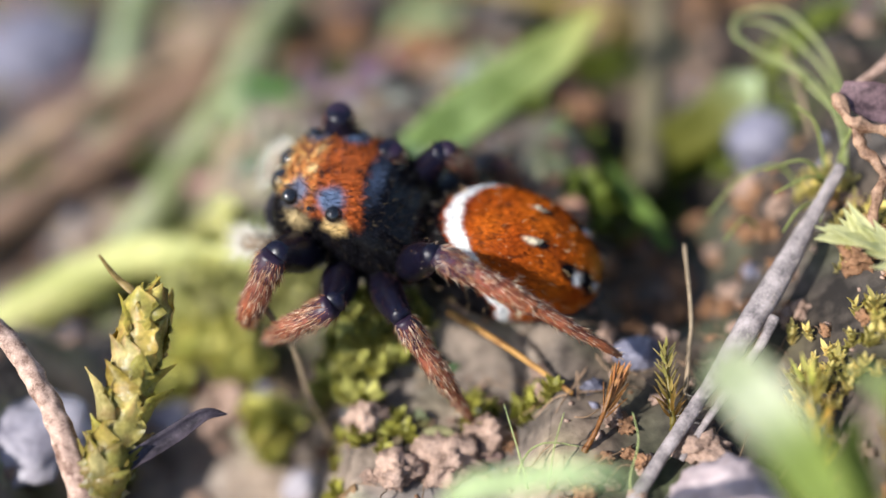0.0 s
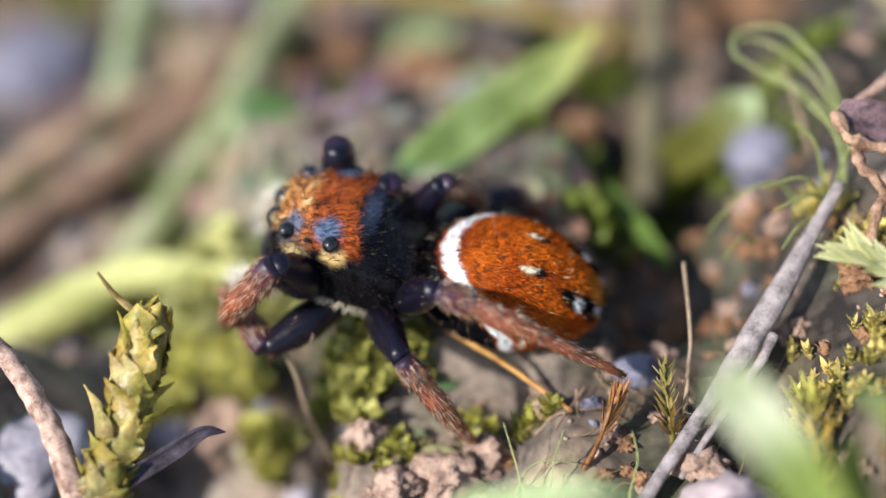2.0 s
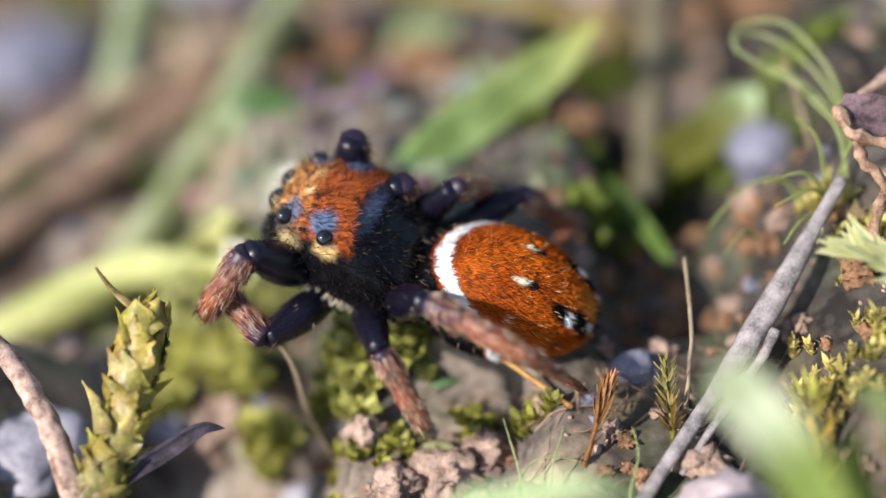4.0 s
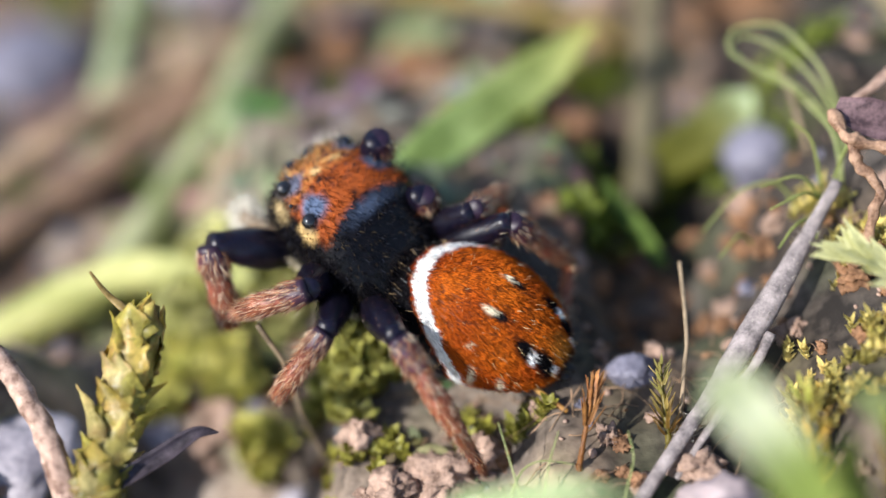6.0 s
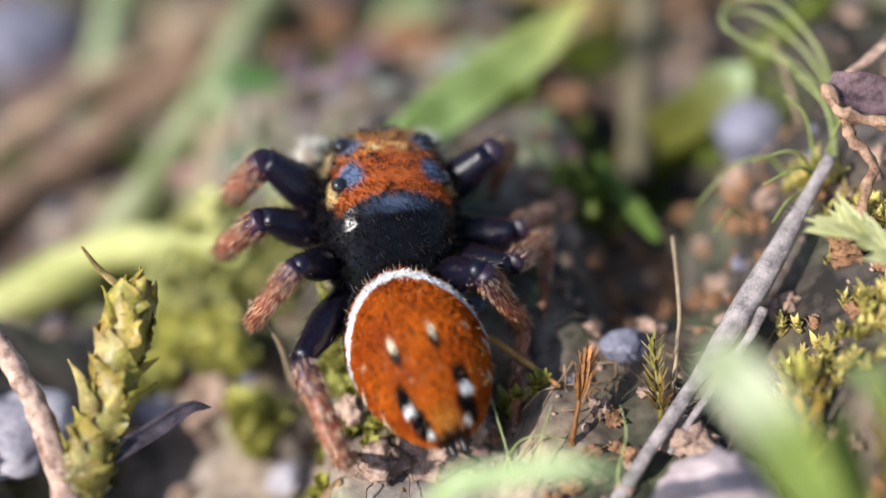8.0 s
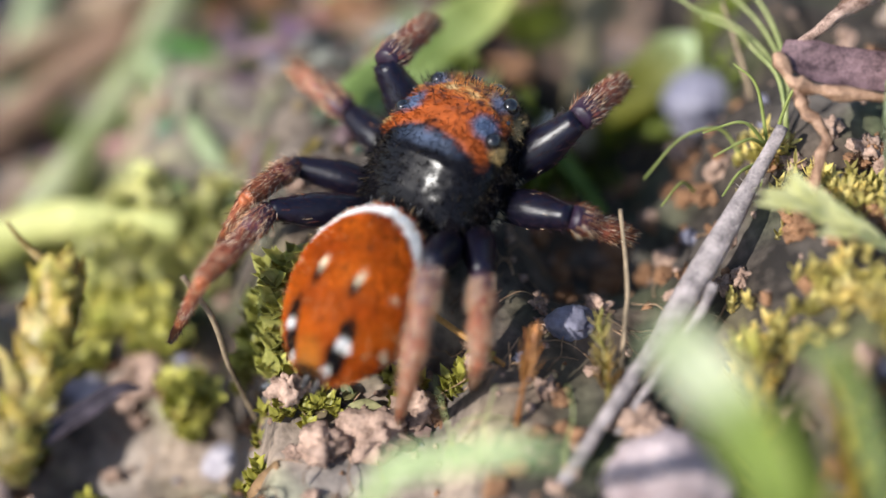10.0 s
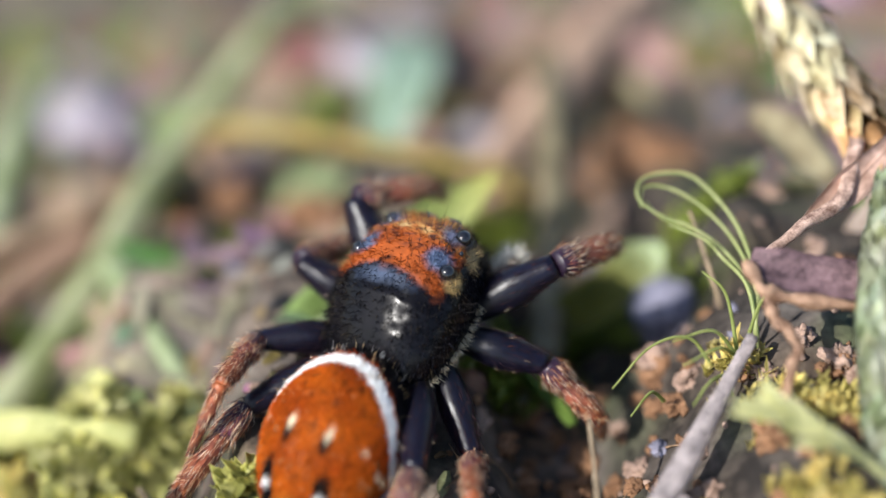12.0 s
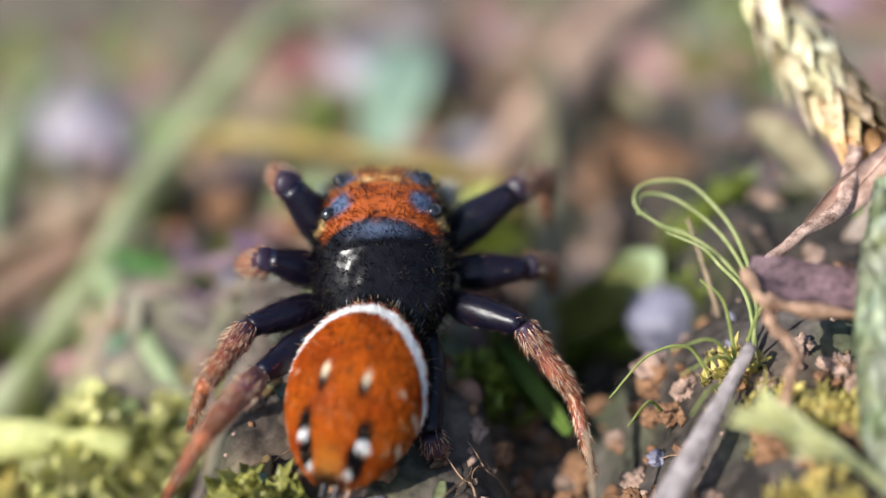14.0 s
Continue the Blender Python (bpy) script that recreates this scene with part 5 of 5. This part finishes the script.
# seconds and place of each knee, then of each foot
KNEE = {
    "L1": [
        (0, -3.69, -0.49, 2.89), (1, -3.65, -0.58, 3.26), (3.2, -3.62, -0.67, 3.31), (5.3, -5.12, 0.84, 2.27), (6.7, -5.11, 0.88, 2.21),
        (7.2, -5.24, 1.3, 2.2), (7.5, -4.72, 1.89, 2.34), (7.8, -4.1, 1.45, 3.24), (8, -3.65, 1.83, 3.15), (8.2, -3.49, 2.32, 3.17),
        (8.5, -2.4, 2.04, 3.24), (8.7, -1.07, 2.11, 3.16), (10.8, 0.74, 5.67, 2.9), (11, 0.42, 6.36, 2.97), (12.7, 0.46, 6.79, 2.91),
        (13.2, 0.84, 6.53, 3.59), (13.5, 0.02, 6.47, 3.47), (14, -0.86, 6.33, 3.68),
    ],
    "L2": [
        (0, -2.41, -1.19, 1.99), (1, -4.03, -1.05, 1.02), (3.2, -4.02, -1.05, 0.72), (5.3, -2.78, -0.74, 2.57), (6.7, -2.81, -0.62, 2.4),
        (7.2, -3.33, -0.38, 2.5), (7.5, -3.1, -0.39, 2.66), (7.8, -3.34, -0.02, 2.94), (8, -3.69, 0.67, 2.5), (8.2, -3.71, 0.9, 2.37),
        (8.5, -3.09, 1.51, 2.45), (8.7, -2.17, 2.9, 1.41), (10.8, -0.3, 5.04, 1.49), (11, -0.73, 5.39, 1.96), (12.7, -0.69, 5.52, 1.83),
        (13.2, -0.15, 7.21, 1.4), (13.5, -0.61, 7.06, 0.97), (14, -1.3, 4.9, 2.78),
    ],
    "L3": [
        (0, -0.89, -1.51, 1.9), (1, -0.87, -2.11, 1.91), (3.2, -0.86, -2.17, 1.87), (5.3, -2.39, -1.64, 2.21), (6.7, -2.39, -1.52, 2.09),
        (7.2, -2.64, -1.31, 2.39), (7.5, -2.68, -1.41, 2.61), (7.8, -2.89, -1.21, 2.85), (8, -2.84, -0.89, 2.71), (8.2, -3.06, -0.59, 2.56),
        (8.5, -2.33, 0.03, 2.93), (8.7, -2.84, 1.26, 2.14), (10.8, -1.35, 3.19, 1.13), (11, -1.6, 3.38, 1.43), (12.7, -1.42, 4.04, 0.85),
        (13.2, -1.29, 4.52, 0.79), (13.5, -1.44, 4.58, 0.9), (14, -1.73, 3.72, 1.85),
    ],
    "L4": [
        (0, -0.17, -0.79, 3.24), (1, -0.14, -1.34, 3.31), (3.2, -0.13, -1.4, 3.28), (5.3, -0.84, -1.99, 2.49), (6.7, -0.85, -1.9, 2.31),
        (7.2, -1.33, -2.17, 2.04), (7.5, -1.5, -2.83, 0.93), (7.8, -2.3, -2.46, -0.31), (8, -2.78, -2.41, 1.33), (8.2, -2.71, -1.31, 2.84),
        (8.5, -2.84, -1.01, 2.76), (8.7, -2.91, -0.1, 2.67), (10.8, -1.67, 1.79, 0.46), (11, -1.81, 2.21, 0.17), (12.7, -1.49, 2.6, 0.14),
        (13.2, -1.19, 3.09, 0.14), (13.5, -1.28, 3.2, 0.27), (14, -1.46, 2.41, 1.69),
    ],
    "R1": [
        (0, -2.39, 3.09, 3.74), (1, -2.39, 2.89, 3.47), (3.2, -2.35, 2.69, 3.6), (5.3, -1.35, 2.69, 3.73), (6.7, -1.35, 2.86, 3.71),
        (7.2, -1.02, 2.91, 3.58), (7.5, -0.23, 3.08, 3.24), (7.8, 0.5, 3.55, 2.45), (8, 1.35, 2.33, 2.87), (8.2, 1.8, 2.45, 2.47),
        (8.5, 2.05, 1.21, 2.85), (8.7, 2.3, -0, 3.17), (10.8, 5.13, 4.05, 2.96), (11, 5.01, 4.45, 2.82), (12.7, 5.09, 4.12, 3.26),
        (13.2, 5.45, 5.57, 2.75), (13.5, 4.56, 5.52, 3.62), (14, 4.22, 6.91, 3.05),
    ],
    "R2": [
        (0, -1.2, 2.36, 3.29), (1, -1.19, 2.09, 3.13), (3.2, -1.17, 1.89, 3.19), (5.3, -0.33, 1.69, 3.03), (6.7, -0.29, 1.68, 2.98),
        (7.2, -0.06, 1.73, 2.85), (7.5, 0.6, 1.62, 2.72), (7.8, 1.43, 2.02, 1.37), (8, 1.96, 1.17, 1.48), (8.2, 2.14, 1.6, 0.92),
        (8.5, 2.05, 0.17, 1.99), (8.7, 2.43, -0.87, 2.22), (10.8, 4.95, 1.64, 2.05), (11, 4.77, 2.7, 1.46), (12.7, 4.9, 2.96, 1.23),
        (13.2, 5.11, 3.91, 1.26), (13.5, 5.13, 4.68, 1.55), (14, 4.52, 5.47, 2.03),
    ],
    "R3": [
        (0, 0.01, 2.31, 3.29), (1, 0.02, 2, 3.14), (3.2, 0.03, 1.89, 3.18), (5.3, 0.78, 1.33, 2.87), (6.7, 0.81, 1.34, 2.82),
        (7.2, 1.08, 1.42, 2.53), (7.5, 1.09, 0.7, 2.8), (7.8, 1.63, 0.47, 1.9), (8, 1.82, -0.18, 1.87), (8.2, 1.62, -0.2, 2.01),
        (8.5, 1.5, -0.93, 2.32), (8.7, 1.34, -1.83, 2.52), (10.8, 2.93, -0.35, 1.52), (11, 2.95, 0.6, 0.65), (12.7, 3.04, 1.42, 0.07),
        (13.2, 4.26, 2.18, 1.9), (13.5, 4.5, 2.81, 1.99), (14, 4.3, 3.52, 2.14),
    ],
    "R4": [
        (0, 1.12, 4.45, 0.79), (1, 1.51, 3.46, 1.22), (3.2, 1.57, 3.3, 1.32), (5.3, 1.62, 1.01, 2.84), (6.7, 1.66, 1.09, 2.76),
        (7.2, 1.51, 0.9, 2.81), (7.5, 1.32, -0.01, 3.14), (7.8, 1.14, -0.74, 2.73), (8, 1.15, -1.04, 2.71), (8.2, 0.91, -1.02, 2.69),
        (8.5, 0.71, -1.45, 3.01), (8.7, 0.47, -1.9, 3.23), (10.8, 1.73, -0.93, 2.03), (11, 1.72, -0.36, 1.59), (12.7, 1.78, 0.2, 0.98),
        (13.2, 2.16, 1.6, -0.16), (13.5, 2.29, 1.95, -0.15), (14, 2.28, 2.22, -0.11),
    ],
}

FOOT = {
    "L1": [
        (0, -4.38, 0.01, -0.12), (1, -4.93, 0.07, 0.3), (3.2, -4.96, 0.01, 0.37), (5.3, -4.73, 1.34, 0.04), (6.7, -4.67, 1.22, 0.04),
        (7.2, -4.84, 1.54, 0.04), (7.5, -5.19, 2.6, 0), (7.8, -4.85, 2.64, 0.24), (8, -4.47, 3.17, 0.24), (8.2, -4.21, 3.39, 0.11),
        (8.5, -2.4, 2.04, 0.04), (8.7, -0.34, 4.79, 1.35), (10.8, 2.69, 7.6, 1.07), (11, 2.46, 8.23, 1.18), (12.7, 2.92, 8.32, 1.3),
        (13.2, 1.65, 8.85, 1.2), (13.5, 0.35, 8.75, 1.0), (14, -0.92, 8.55, 1.25),
    ],
    "L2": [
        (0, -4.17, -0.42, -0.27), (1, -4.56, 1.1, 0.04), (3.2, -4.53, 1.05, 0.04), (5.3, -4.85, 0.02, 0.59), (6.7, -4.85, 0.15, 0.4),
        (7.2, -5.1, 0.55, 0.3), (7.5, -5.03, 0.6, 0.65), (7.8, -4.67, 1.59, 0.82), (8, -4.59, 1.73, 0.04), (8.2, -4.36, 1.31, 0.04),
        (8.5, -3.94, 2.3, 0.04), (8.7, -3.56, 3.13, -0.26), (10.8, 0.37, 6.31, 0.04), (11, -0.05, 7.14, 0.04), (12.7, -0.03, 7.16, 0.04),
        (13.2, 0.15, 8.9, -0.8), (13.5, -0.5, 8.8, -1.2), (14, -1.46, 6.76, 0.47),
    ],
    "L3": [
        (0, 0.7, -2.03, -1.22), (1, 0.77, -2.2, -1.22), (3.2, 0.81, -2.19, -1.36), (5.3, -3.38, -0.95, -0.57), (6.7, -3.36, -1.01, -0.57),
        (7.2, -3.63, -0.76, -0.63), (7.5, -3.48, -0.72, -0.52), (7.8, -3.43, -1.03, -0.59), (8, -3.87, -0.16, -0.25), (8.2, -4.02, -0.11, -0.23),
        (8.5, -3.92, -0.22, -0.32), (8.7, -3.86, 1.13, 0.04), (10.8, -3.15, 1.14, 0.04), (11, -3.16, 1.19, 0.04), (12.7, -3.11, 1.24, 0.04),
        (13.2, -2.95, 2.05, 0.04), (13.5, -2.89, 2.55, 0.04), (14, -3.04, 2.23, 0.04),
    ],
    "L4": [
        (0, 4.02, -1.89, 1), (1, 4.1, -1.93, 1), (3.2, 4.13, -1.95, 1), (5.3, 1.13, -2.91, -1.36), (6.7, 1.11, -2.93, -1.36),
        (7.2, 0.77, -2.61, -1.36), (7.5, 0.07, -3.48, -1.36), (7.8, -0.35, -3.87, -1.36), (8, -1.65, -3.01, -1.36), (8.2, -3.62, -0.94, -0.69),
        (8.5, -3.51, -1.09, -0.63), (8.7, -3.64, -0.32, -0.33), (10.8, -4.74, -1.33, -1.38), (11, -4.79, -0.98, -1.78), (12.7, -4.78, -0.8, -1.92),
        (13.2, -3.67, -0.26, -0.29), (13.5, -3.45, -0.08, -0.12), (14, -3.53, 0.16, -0.01),
    ],
    "R1": [
        (0, -2.39, 3.09, -0.05), (1, -2.39, 2.89, 0.01), (3.2, -2.35, 2.69, 0.04), (5.3, -1.35, 2.69, 0.04), (6.7, -1.35, 2.86, 0.04),
        (7.2, -1.02, 2.91, 0.04), (7.5, -0.23, 3.08, 0.04), (7.8, 0.38, 5.5, 0.04), (8, 1.5, 3.57, 0.04), (8.2, 2.22, 4.31, 0.04),
        (8.5, 2.53, 2.3, 0.04), (8.7, 4.01, 1.39, 0.7), (10.8, 6.68, 6.36, 1.31), (11, 6.74, 6.68, 1.09), (12.7, 6.65, 6.29, 1.46),
        (13.2, 6.84, 7.27, 0.54), (13.5, 6.47, 7.09, 1.45), (14, 5.36, 8.46, 0.72),
    ],
    "R2": [
        (0, -1.2, 2.36, 0.04), (1, -1.19, 2.09, 0.04), (3.2, -1.17, 1.89, 0.04), (5.3, -0.33, 1.69, 0.04), (6.7, -0.29, 1.68, 0.04),
        (7.2, -0.06, 1.73, 0.04), (7.5, 1.33, 1.45, 0.04), (7.8, 2.06, 2.01, 0.04), (8, 2.45, 1.21, 0.04), (8.2, 2.62, 0.97, 0.04),
        (8.5, 3.11, 0.5, 0.02), (8.7, 3.73, -0.09, -0.21), (10.8, 6.15, 2.27, -0.6), (11, 6.22, 2.64, -1.02), (12.7, 6.25, 2.67, -1),
        (13.2, 6.2, 2.73, -1.03), (13.5, 6.5, 4.85, -0.74), (14, 5.41, 7.02, -0.35),
    ],
    "R3": [
        (0, 0.59, 2.13, 0.04), (1, 1.17, 1.93, 0.04), (3.2, 1.08, 1.79, 0.04), (5.3, 1.4, 2.4, 0.04), (6.7, 1.44, 2.37, 0.04),
        (7.2, 1.81, 2.16, 0.04), (7.5, 2.03, 1.67, 0.04), (7.8, 2.58, 0.71, 0.04), (8, 2.59, -0.14, 0.03), (8.2, 2.65, -0.86, 0.04),
        (8.5, 2.61, -1.01, 0.02), (8.7, 2.07, -2.24, -0.63), (10.8, 2.27, -2.66, -0.32), (11, 2.26, -2.63, -0.34), (12.7, 2.42, -1.38, -1.97),
        (13.2, 5.53, 2.93, -1.16), (13.5, 5.65, 3.01, -1.16), (14, 5.81, 0.86, 0.2),
    ],
    "R4": [
        (0, 1.45, 2.9, 0.04), (1, 1.71, 2.25, 0.04), (3.2, 1.78, 2.2, 0.04), (5.3, 2.81, -0.69, 0.04), (6.7, 2.79, -0.72, 0.04),
        (7.2, 2.72, -0.33, 0.04), (7.5, 2.68, -0.78, 0.04), (7.8, 1.95, -1.27, -0.82), (8, 1.9, -2.72, -0.9), (8.2, 1.79, -2.11, -1.06),
        (8.5, 1.79, -2.23, -1.05), (8.7, 1.56, -2.88, -1.13), (10.8, 0.17, -3.04, -1.36), (11, 0.17, -3.01, -1.36), (12.7, 0.21, -2.93, -1.36),
        (13.2, 0.99, -0.36, -0.86), (13.5, 1.33, -0.32, -0.81), (14, 1.49, -0.04, -0.45),
    ],
}


def track(rows, t):
    """A value between rows, gliding without overshoot."""
    if t <= rows[0][0]:
        return rows[0][1:]
    for k in range(len(rows) - 1):
        a, b = rows[k], rows[k + 1]
        if t <= b[0]:
            h = b[0] - a[0]
            u = (t - a[0]) / h
            out = []
            for i in range(1, len(a)):
                d = (b[i] - a[i]) / h

                def slope(p, q, r):
                    s0, s1 = (q[i] - p[i]) / (q[0] - p[0]), (r[i] - q[i]) / (r[0] - q[0])
                    return 0 if s0 * s1 <= 0 else 2 * s0 * s1 / (s0 + s1)
                m0 = slope(rows[k - 1], a, b) if k else 0
                m1 = slope(a, b, rows[k + 2]) if k + 2 < len(rows) else d
                out.append((2 * u ** 3 - 3 * u * u + 1) * a[i] + (u ** 3 - 2 * u * u + u) * h * m0 + (3 * u * u - 2 * u ** 3) * b[i] + (u ** 3 - u * u) * h * m1)
            return out
    return rows[-1][1:]


def foot_track(rows, t):
    """Feet stay planted and lift on the way to a new place."""
    for a, b in zip(rows, rows[1:]):
        if a[0] <= t <= b[0]:
            h = b[0] - a[0]
            u = (t - a[0]) / h
            p, q = Vector(a[1:]), Vector(b[1:])
            far = (p - q).length
            return p.lerp(q, ease(u) if h > 0.6 else u) + Vector((0, 0, min(0.6, far * 0.25) * math.sin(math.pi * u)))
    return Vector(rows[-1][1:])


def body_turn(yaw, pitch, roll):
    return (Matrix.Rotation(radians(yaw), 4, "Z") @ Matrix.Rotation(radians(-pitch), 4, "Y") @ Matrix.Rotation(radians(roll), 4, "X"))


def aim(a, b, up):
    """The pose at a with +x towards b."""
    x = (b - a).normalized()
    y = up.cross(x).normalized()
    z = x.cross(y)
    m = Matrix((x, y, z)).transposed().to_4x4()
    m.translation = a * MM
    return m


def leg_joints(key, hip, knee, foot, far):
    """Hip, knee, ankle and foot with fixed lengths; the bend is turned to fit the camera's view."""
    n = int(key[1])
    d = knee - hip
    knee = hip + d.normalized() * THIGH[n]
    if knee.z < 0.45:
        knee.z = 0.45
        flat = Vector((knee.x - hip.x, knee.y - hip.y, 0))
        reach = math.sqrt(max(0.1, THIGH[n] ** 2 - (hip.z - 0.45) ** 2))
        knee = Vector((hip.x, hip.y, 0.45)) + flat.normalized() * reach
    foot = foot.copy()
    foot.z = max(foot.z, ground_height(foot.x, foot.y) + 0.03)
    a, b = SHIN[n], FOOTLEN[n]
    way = foot - knee
    c = way.length
    if c > (a + b) * 0.985:
        foot = knee + way.normalized() * (a + b) * 0.985
        c = (a + b) * 0.985
    c = max(c, abs(a - b) + 0.1)
    way = way.normalized()
    pole = Vector((0, -0.62, 0.78)) * (1 - far) + Vector((0.3, 0.75, -0.3)) * far + (knee - hip).normalized() * 0.12
    pole = (pole - way * pole.dot(way)).normalized()
    along = (a * a - b * b + c * c) / (2 * c)
    ankle = knee + way * along + pole * math.sqrt(max(0, a * a - along * along))
    return hip, knee, ankle, foot


def motions():
    head_rows = HEAD_EARLY + HEAD_TURN + HEAD_LATE
    times = [i / 10 for i in range(141)]
    rows = {seg: [] for legs in LEGS.values() for seg, _ in legs}
    spider_rows, abdomen_rows = [], []
    for t in times:
        x, y, z, yaw, pitch, roll = track(head_rows, t)
        place = body_turn(yaw, pitch, roll)
        place.translation = Vector((x, y, z)) * MM
        spider_rows.append((t, place))
        back = place.inverted()
        joint = place @ (Vector((-2.017, 0.0, -1.782)) * MM)
        rear = body_turn(*track(REAR_ROWS, t))
        rear.translation = joint - rear.to_3x3() @ (Vector((1.78, 0.0, -0.49)) * MM)
        abdomen_rows.append((t, back @ rear))
        for key, segs in LEGS.items():
            hx, hy, hz = HIP[int(key[1])]
            hip = place @ (Vector((hx, hy if key[0] == "L" else -hy, hz)) * MM) / MM
            hip, knee, ankle, foot = leg_joints(key, hip, Vector(track(KNEE[key], t)), foot_track(FOOT[key], t), ease((yaw - 74) / 20) if key[0] == "R" else 0)
            for (seg, length), (p, q, off) in zip(segs, ((hip, knee, 0), (knee, ankle, 0), (knee, ankle, segs[1][1]), (ankle, foot, 0), (ankle, foot, segs[3][1]))):
                m = aim(p + (q - p).normalized() * off, q + (q - p).normalized(), Vector((0, 0.05, 1)))
                rows[seg].append((t, back @ m))
    # the sprig is pressed aside by the hind foot until that is lifted
    lean = Matrix.Translation(Vector((3.08, -3.73, 0.02)) * MM)
    bent = lean @ Matrix.Rotation(radians(27), 4, "Y")
    walk(SPRIG, [(0, bent), (3.2, bent), (4.6, lean), (14, lean)])
    walk(spider, spider_rows)
    walk(abdomen, abdomen_rows)
    for seg, r in rows.items():
        walk(seg, r)


motions()
